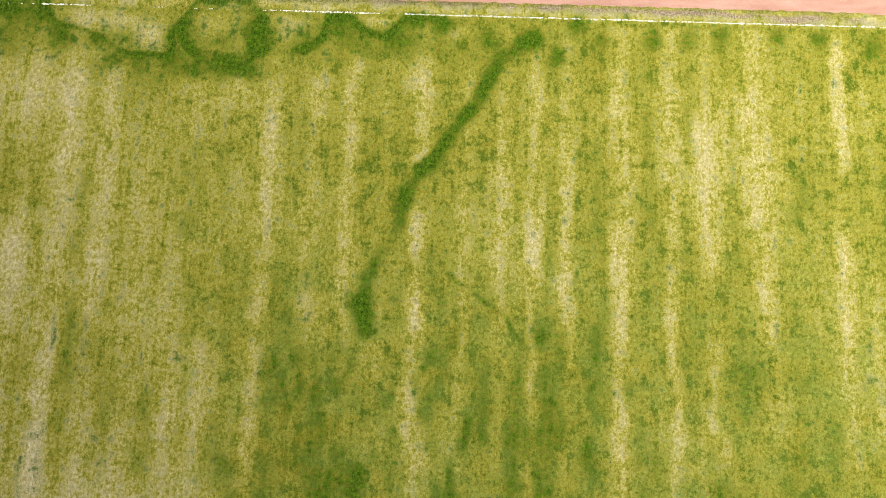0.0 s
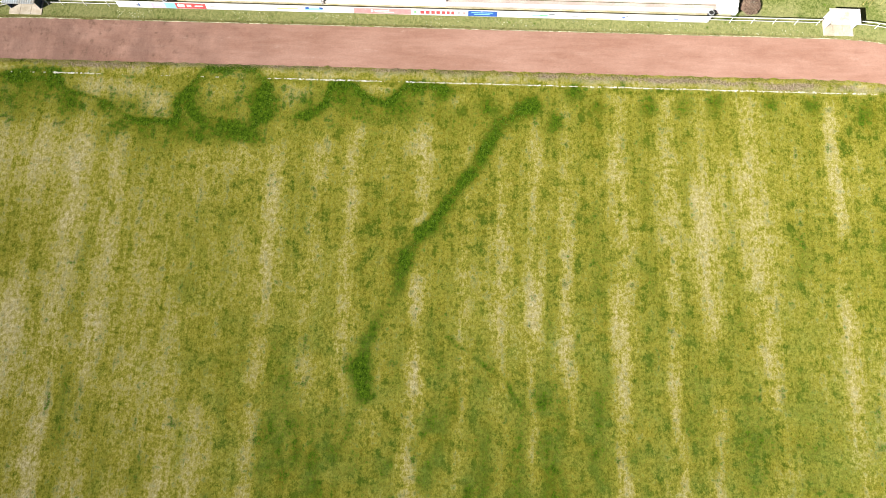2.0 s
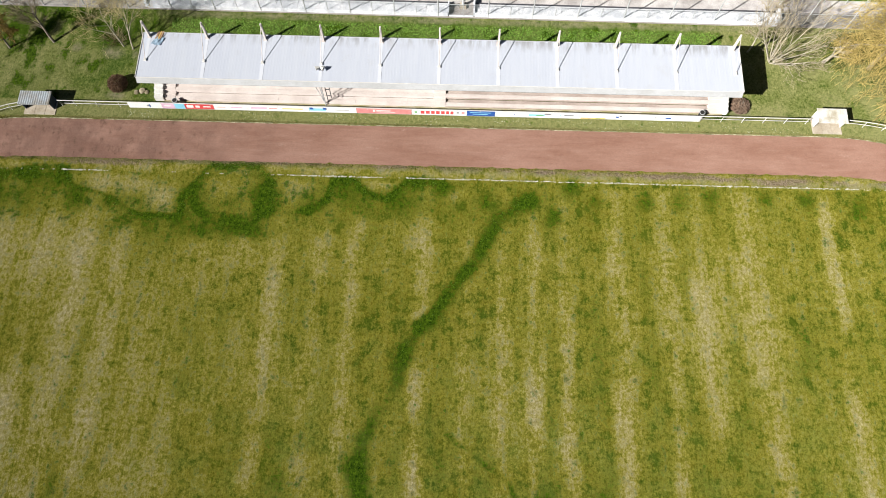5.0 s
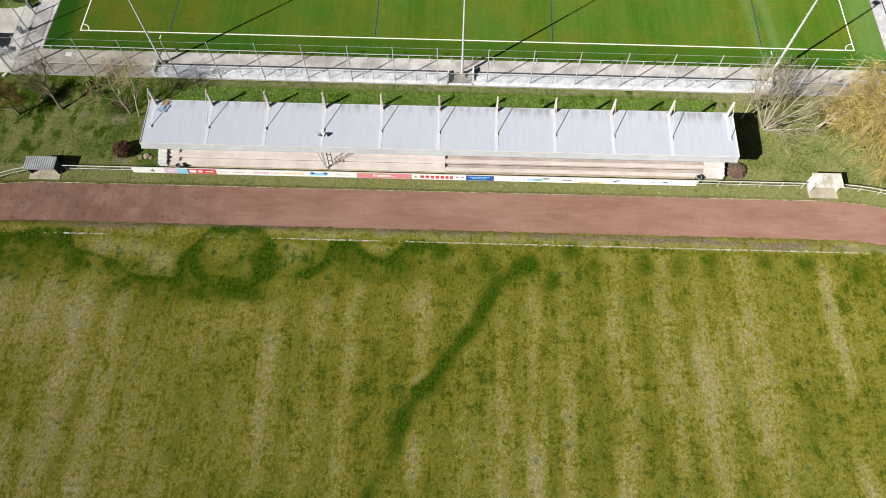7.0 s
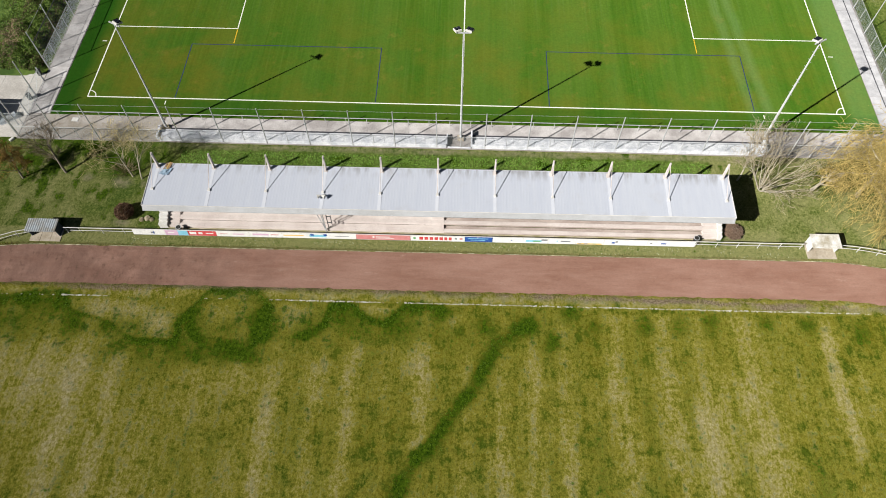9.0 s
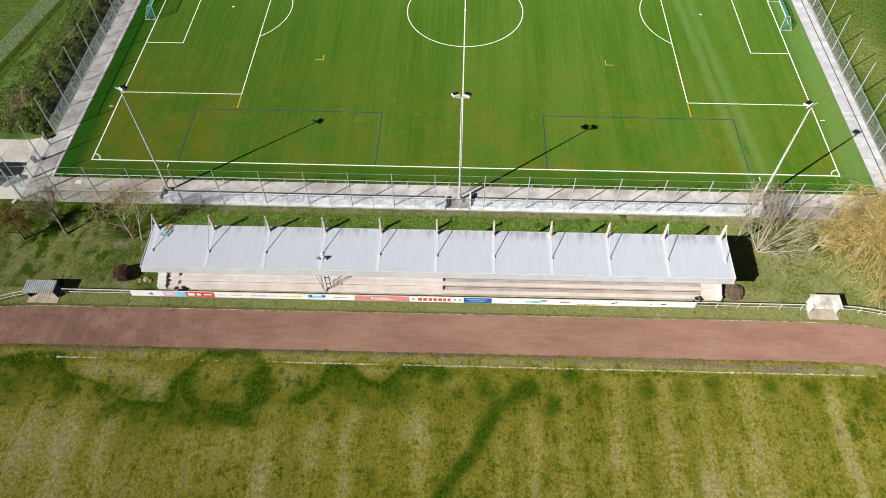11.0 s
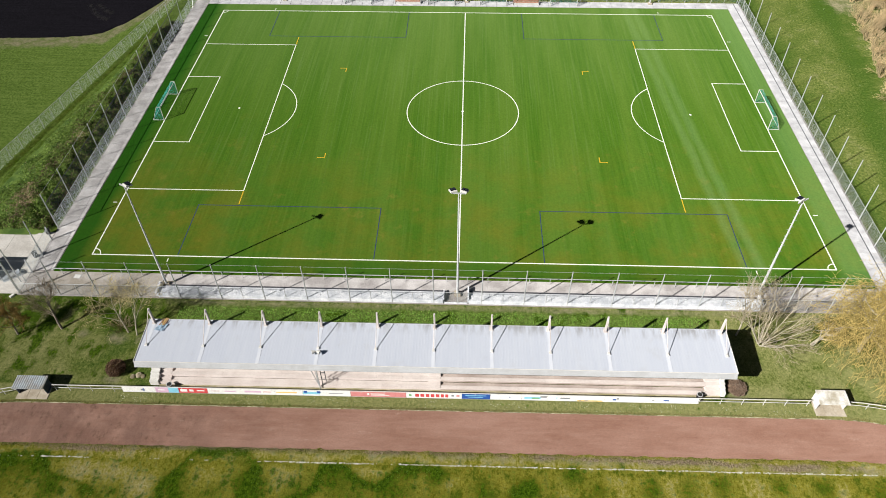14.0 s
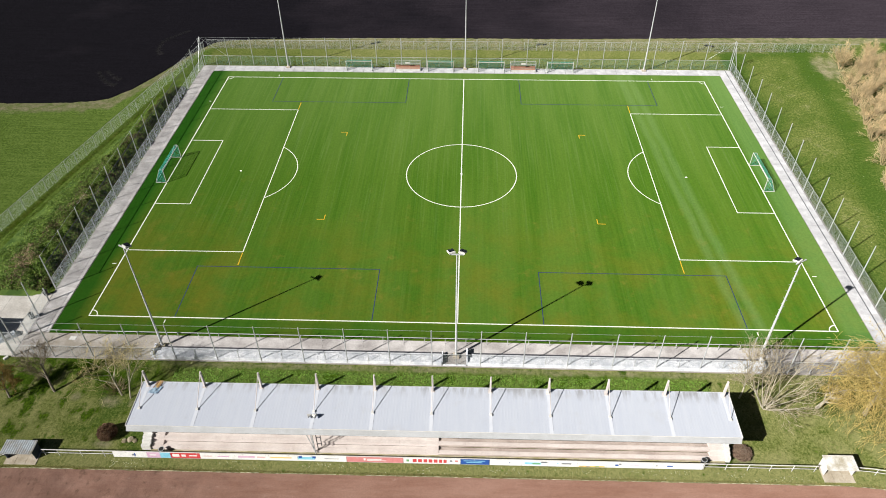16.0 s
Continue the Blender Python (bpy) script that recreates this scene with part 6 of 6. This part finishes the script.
tree("bare_tree", "bare grey tree with a leaning trunk on the lawn", -45.85, -45.03, 7.5, 0.16, 21, BARK, TWIG_GREY, (-0.12, 0.2), spread=0.55, kids=(8, 6, 5, 4), thin=0.012)
tree("budding_tree", "small orange budding tree on the lawn", -50.6, -46.0, 6.5, 0.12, 22, BARK, TWIG_ORANGE, (-0.15, 0.05), buds=TWIG_ORANGE, bud_size=0.09, bud_share=0.9, spread=0.8, kids=(7, 6, 5, 4), thin=0.015)
for x, y, h, seed, lean in ((-37.9, -45.35, 8.5, 23, (-0.12, 0.1)), (-36.8, -45.7, 8.8, 24, (0.02, 0.12))):
    tree("budding_tree", "slender pale tree with yellow-green buds beside the stand", x, y, h, 0.10, seed, PALE_BARK, TWIG_PALE, lean, buds=BUDS, bud_size=0.05, bud_share=0.4, kids=(7, 5, 4, 3), thin=0.010, spread=0.85)
tree("bare_tree", "slender bare pale tree behind the stand's end", 31.9, -43.6, 7.5, 0.11, 25, PALE_BARK, TWIG_BEIGE, (0.1, 0.1), spread=0.55)
tree("multi_stem_tree", "bare many-stemmed pale tree on the lawn", 34.3, -44.8, 10.0, 0.075, 26, PALE_BARK, TWIG_BEIGE, (0.18, 0.0), stems=12, fan=0.8, kids=(5, 4, 3, 3), spread=0.5, thin=0.009, wild=0.4, bare=(0.35, 0.2, 0.15), shrink=0.55)
tree("bare_tree", "short crooked bare tree beside the willow", 40.1, -44.7, 5.0, 0.22, 27, PALE_BARK, TWIG_GOLD, (0.5, 0.1), kids=(6, 5, 5, 4), spread=0.9)
tree("willow", "golden weeping willow with hanging bare twigs", 45.0, -45.4, 14.2, 0.25, 28, PALE_BARK, TWIG_GOLD, (-0.05, -0.05), kids=(12, 8, 6, 5), spread=1.1, droop=0.65, droop_from=2, rise=0.03, shrink=0.78, thin=0.016, wild=0.55,
     buds=TWIG_GOLD, bud_size=0.06, bud_share=0.4)
tree("willow", "golden willow leaning over the paved corner", 50.0, -42.3, 12.4, 0.24, 29, PALE_BARK, TWIG_GOLD, (-0.15, 0.1), kids=(9, 7, 6, 5), spread=0.6, droop=0.1, droop_from=3, rise=0.2, thin=0.015, wild=0.5, buds=TWIG_GOLD, bud_size=0.07, bud_share=0.5)


def ball_shrub(x, y, r, label, low=0.75, leaf=None):
    th = thing("shrub", label, "shrub", pose(x, y, 0))
    gr = Growth(int(abs(x) * 10))
    for k in range(26):
        a, e = gr.r.uniform(0, 6.28), gr.r.uniform(0.2, 1.5)
        d = Vector((math.cos(a) * math.cos(e), math.sin(a) * math.cos(e), math.sin(e)))
        gr.twig.tube((0, 0, 0), d * r * 0.9, 0.02, 0.01, 4, caps=False)
    part("branches", gr.twig, BARK, th)
    d = RNG.normal(0, 1, (5200, 3))
    d /= np.linalg.norm(d, axis=1)[:, None]
    lump = 1 + 0.16 * np.array([noise.noise(Vector(q * 2.3)) for q in d])
    pts = d * (r * lump * RNG.uniform(0.72, 1.0, 5200))[:, None]
    pts[:, 2] = pts[:, 2] * low + r * low * 0.95
    part("foliage", leaves(pts, 0.085, leaf or BUSH_BROWN, "foliage"), None, th)


ball_shrub(-37.2, -50.75, 1.05, "round dark brown shrub beside the stand")
ball_shrub(30.0, -50.9, 1.05, "low tan-brown shrub at the end of the stand", 0.3, leafy("tan_bush", (0.20, 0.13, 0.095), (0.42, 0.31, 0.23)))
for k, (x, y, s) in enumerate(((-35.3, -51.35, 0.28), (-34.7, -51.15, 0.35), (-34.2, -51.3, 0.25))):
    bm = bmesh.new()
    bmesh.ops.create_icosphere(bm, subdivisions=2, radius=s)
    for v in bm.verts:
        v.co *= 1 + 0.25 * noise.noise(v.co * 4 + Vector((k, 0, 0)))
        v.co.z *= 0.6
    me = bpy.data.meshes.new("boulder")
    bm.to_mesh(me)
    bm.free()
    me.materials.append(STONE)
    ob = new("boulder", me)
    ob.matrix_basis = pose(x, y, s * 0.2)
    tagged(ob, "small tan boulder in the grass by the shrub", "boulder", "boulders by the shrub")

gr = Growth(77)
for k in range(150):
    a, e, q = gr.r.uniform(0, 6.28), gr.r.uniform(0.35, 1.4), gr.r.uniform(0, 1.3)
    p = Vector((math.cos(a) * q, math.sin(a) * q * 0.7, 0))
    d = Vector((math.cos(a) * math.cos(e), math.sin(a) * math.cos(e), math.sin(e)))
    gr.twig.tube(p, p + d * gr.r.uniform(0.6, 1.6), 0.018, 0.006, 3, caps=False)
scrub = thing("scrub", "low dry pinkish brown scrub under the pale trees", "scrub", pose(-39.2, -44.4, 0))
part("undergrowth", gr.twig, DRY_LEAF, scrub)

# bramble bank beside the fence
bank = Geo()
BANK_Y = np.arange(-30, 30, 1.0)


def bank_edges(y):
    inner = -54.3
    outer = np.interp(y, [-30, -20, -7, 7, 25, 30], [-66, -65.2, -63.2, -60.2, -57.4, -56.2])
    return outer, inner


def bank_height(x, y):
    o, i = bank_edges(y)
    k = np.clip((x - o) / (i - o), 0, 1)
    ends = np.clip((y + 29.5) / 3, 0, 1) * np.clip((30 - y) / 6, 0, 1)
    return 1.35 * ends * np.sin(np.pi * np.clip(k, 0, 1) ** 1.7) ** 0.9 * (1 + 0.45 * noise.noise(Vector((x * 0.5, y * 0.5, 3))))


rows_b = []
for y in BANK_Y:
    o, i = bank_edges(y)
    rows_b.append([(o + (i - o) * q / 14, y, bank_height(o + (i - o) * q / 14, y)) for q in range(15)])
for a, b in zip(rows_b, rows_b[1:]):
    for q in range(14):
        bank.quad(a[q], a[q + 1], b[q + 1], b[q])
solid("bank", bank, BANK, "low overgrown grassy bank between two fences", "bank", kind="structure", smooth=True)
bp, dp, kp = [], [], []
rb = random.Random(31)
for k in range(120000):
    y = rb.uniform(-29, 28)
    o, i = bank_edges(y)
    s = rb.random()
    x = o + (i - o) * s
    dens = 0.1 + 1.2 * s + 0.9 * noise.noise(Vector((x * 0.3, y * 0.3, 7)))
    if rb.random() < dens:
        mound = noise.noise(Vector((x * 1.1, y * 1.1, 17))) + 0.5 * noise.noise(Vector((x * 2.6, y * 2.6, 29)))
        p = (x, y, bank_height(x, y) + max(0.0, 0.30 + 0.95 * mound) * rb.uniform(0.35, 1.0) * min(1.0, 0.35 + s) + rb.uniform(0, 0.1))
        brown = 0.5 * noise.noise(Vector((x * 0.35, y * 0.35, 21))) + 0.3 * noise.noise(Vector((x * 1.3, y * 1.3, 4)))
        brown += 1.3 * math.exp(-(((x + 59.4) / 1.6) ** 2 + ((y + 24.0) / 2.2) ** 2)) + 0.9 * math.exp(-(((x + 57.4) / 1.0) ** 2 + ((y + 10.0) / 1.5) ** 2))
        # browner towards the fence; the dark leaves also paint the bank's shaded side
        dark_share = 0.75 * (s - 0.45) + 0.8 * noise.noise(Vector((x * 0.45, y * 0.45, 13)))
        if rb.random() < 0.015 + 1.5 * max(0, brown - 0.20):
            dp.append(p)
        else:
            (kp if rb.random() < dark_share + 0.12 else bp).append(p)
tagged(new("bramble", leaves(np.array(bp), 0.12, BRAMBLE, "bramble")), "dense dark green bramble covering the bank", "bramble", kind="stuff")
tagged(new("wintered_bramble", leaves(np.array(kp), 0.12, DARK_BRAMBLE, "wintered_bramble")), "dark reddish brown wintered bramble on the bank", "bramble", kind="stuff")
tagged(new("dry_bramble", leaves(np.array(dp), 0.10, DRY_LEAF, "dry_bramble")), "dry brown bramble stems on the bank", "bramble", kind="stuff")

# dry tall bushes along the far side
BUSHES = ((75.6, 39.5, 6.5), (73.8, 31.0, 5.5), (72.6, 24.5, 5.8), (71.4, 17.6, 6.2), (70.2, 12.0, 5.6), (68.8, 4.6, 6.0), (66.4, -2.6, 5.0), (79.7, 37.6, 6.0), (78.4, 30.5, 5.6), (76.6, 22.0, 6.0),
          (75.5, 14.0, 5.5), (73.6, 7.0, 5.5), (82.5, 43.5, 5.0), (81.2, 26.0, 5.6), (72.5, -2.0, 5.2))
THICKET = [(x + dx, y + dy, h * f) for x, y, h in BUSHES for dx, dy, f in ((0.0, 0.0, 1.0), (2.1, -3.3, 0.9))]
for k, (x, y, h) in enumerate(THICKET):
    tree("dry_bush", "tall dry straw-coloured bush at the meadow edge", x, y, h, 0.05, 60 + k, REED, REED, (0.0, 0.0), stems=8, fan=0.38, kids=(8, 6, 3), spread=0.55, shrink=0.55, thin=0.014, levels=3, rise=0.16, bare=(0.15, 0.1, 0.1), wild=0.6, category="bush")

# ---- tyre ruts in the soil ----
RUT = plain("dry_rut", (0.014, 0.0135, 0.015), (0.030, 0.028, 0.030), 1.5, 10, 0.95, bump=0.5)
RUTS = [[(-61.6, 55.3), (-64.2, 52.2), (-65.9, 49.2), (-65.4, 44.9), (-64.1, 42.8)],
        [(-74.0, 34.7), (-72.0, 31.7), (-69.9, 29.4), (-68.2, 28.9)],
        [(-72.4, 35.0), (-70.2, 32.5), (-68.2, 31.1)]]
for line in RUTS:
    g, r = Geo(), random.Random(5)
    for (ax, ay), (bx, by) in zip(line, line[1:]):
        for k in range(170):
            f, side = r.random(), r.gauss(0, 0.32)
            d = Vector((bx - ax, by - ay)).normalized()
            x, y, w = ax + (bx - ax) * f - d.y * side, ay + (by - ay) * f + d.x * side, r.uniform(0.03, 0.10)
            top = (x + r.uniform(-0.05, 0.05), y + r.uniform(-0.05, 0.05), 0.15 + w * 0.6)
            foot = [(x + w * math.cos(a + f), y + w * math.sin(a + f), 0.06) for a in (0, 1.6, 3.1, 4.7)]
            for p, q in zip(foot, foot[1:] + foot[:1]):
                g.quad(p, q, top)
    solid("tyre_rut", g, RUT, "pale dry clods along a tyre rut in the field", "tyre rut", kind="stuff")

# ---- tall grass ----


def along(line, n, width):
    """Random places near a polyline."""
    seg = np.array(line)
    length = np.hypot(*(seg[1:] - seg[:-1]).T)
    pick = RNG.choice(len(length), n, p=length / length.sum())
    p = seg[pick] + (seg[pick + 1] - seg[pick]) * RNG.random(n)[:, None] + RNG.normal(0, width, (n, 2))
    return np.column_stack([p, np.full(n, 0.0)])


growth = np.concatenate([along(MAIN_TRAIL, 260, 0.6), along(LOWER_TRAIL, 100, 0.6), along(TRAIL_END, 50, 0.5), along(RING, 350, 0.4), along(EDGE, 180, 0.4), along(ARC, 250, 0.4), along(TOP_LEFT, 300, 0.6)])
tagged(new("lush_grass", tufts(growth, 0.05, 0.04, TALL_GRASS, "lush_grass")), "darker lush grass growing in trails across the old pitch", "grass", kind="stuff")
strip = np.column_stack([RNG.uniform(-33, 29, 14000), RNG.uniform(-46.8, -41.3, 14000), np.zeros(14000)])
tagged(new("strip_grass", tufts(strip, 0.07, 0.06, STRIP_GRASS, "strip_grass", lean=1.8)), "tall fresh grass behind the grandstand", "grass", kind="stuff")
edge_pts = np.array([tuple(near(x, -59.25 - bend(x, 33.0) + dy)) for x, dy in zip(RNG.uniform(-55, 55, 9000), RNG.normal(-0.08, 0.2, 9000))])
tagged(new("edge_grass", tufts(edge_pts, 0.045, 0.04, DRY_TUFT, "edge_grass")), "ragged yellowed grass edge beside the cinder track", "grass", kind="stuff")

def daisies(pts, name, label):
    """Small white flower heads lying in the grass."""
    n = len(pts)
    a = np.arange(6) * np.pi / 3
    ring6 = np.stack([np.cos(a), np.sin(a), 0 * a], 1)
    v = pts[:, None, :] + ring6[None] * RNG.uniform(0.02, 0.042, n)[:, None, None]
    tagged(new(name, joined(name, v.reshape(-1, 3), np.arange(n * 6).reshape(-1, 6), DAISY)), label, "flowers", kind="stuff")


DAISY = plain("daisy", (0.60, 0.61, 0.50), (0.46, 0.48, 0.34), 3.0, 20, 0.8, bump=0.0)
spread = np.array([tuple(near(x, y, 0.07)) for x, y in zip(RNG.uniform(-36, 36, 560), RNG.uniform(-54.3, -53.3, 560)) if noise.noise(Vector((x * 0.25, y * 0.5, 2))) > 0.05])
daisies(spread, "verge_daisies", "tiny white daisies in the grass verge")
spread = np.array([(x, y, 0.06) for x, y in zip(RNG.uniform(54, 70, 160), RNG.uniform(-20, 45, 160))])
daisies(spread, "meadow_daisies", "scattered tiny white daisies in the meadow")
# coarse stalks between kerb and verge
kerb_pts = np.array([tuple(near(x, -54.42 - bend(x, 33.5) + dy)) for x, dy in zip(RNG.uniform(-52, 52, 5200), RNG.normal(0.0, 0.09, 5200))])
tagged(new("kerb_grass", tufts(kerb_pts, 0.05, 0.04, DRY_TUFT, "kerb_grass")), "ragged dry grass growing over the track edging", "grass", kind="stuff")

# ---- paving slabs round the pitch ----


def paving(name, label, mat, x0, x1, y0, y1, nx, ny, split=0.5, gap=0.022):
    pv = thing(name, label, "pavement", kind="structure")
    w, h = (x1 - x0) / nx, (y1 - y0) / ny
    cuts = [x0, x0 + (x1 - x0) * split, x1] if nx == 2 else [x0 + w * i for i in range(nx + 1)]
    r = random.Random(nx * 7 + ny)
    made = {}
    if nx == 2:
        cuts[1:2] = [cuts[1] - 0.05, cuts[1] + 0.05]
        part("drain_channel", Geo().box(cuts[1] - 0.01, cuts[2] + 0.01, y0, y1, 0.032, 0.07), DARK_STEEL, pv, "dark slotted drain between the slabs")
    for a, b in (zip(cuts[::2], cuts[1::2]) if nx == 2 else zip(cuts, cuts[1:])):
        size = round(b - a, 4)
        if size not in made:
            made[size] = Geo().box(-size / 2 + gap, size / 2 - gap, -h / 2 + 1.2 * gap, h / 2 - 1.2 * gap, -0.05, 0.0, 0.01).mesh("paving_slab", mat)
        for j in range(ny):
            part("paving_slab", made[size], None, pv, m=pose((a + b) / 2, y0 + (j + 0.5) * h, 0.085 + r.uniform(-0.006, 0.006), r.uniform(-0.15, 0.15), r.uniform(-0.15, 0.15), 0))


paving("pavement_left", "pinkish grey paving slabs beside the turf", SIDE_PAVING, -53.35, -50.8, -36.0, 38.1, 1, 37)
paving("pavement_right", "pale grey paving slabs beside the turf", PALE_PAVING, 50.8, 53.2, -36.0, 38.1, 2, 37, 0.62)
paving("pavement_far", "pale grey paving slabs behind the far touchline", PALE_PAVING, -50.75, 50.75, 35.75, 38.1, 50, 1)
paving("pavement_near", "worn grey paving between the turf and the steps", PAVING, -36.2, 53.3, -38.0, -36.15, 18, 1, gap=0.003)
paving("pavement_entry", "patched pale concrete slabs inside the gate", ENTRY, -53.3, -36.4, -39.8, -36.15, 5, 2, gap=0.004)
paving("pavement_corner", "patched grey asphalt slabs under the trees", ASPHALT, 36.2, 53.3, -39.8, -38.05, 5, 1)
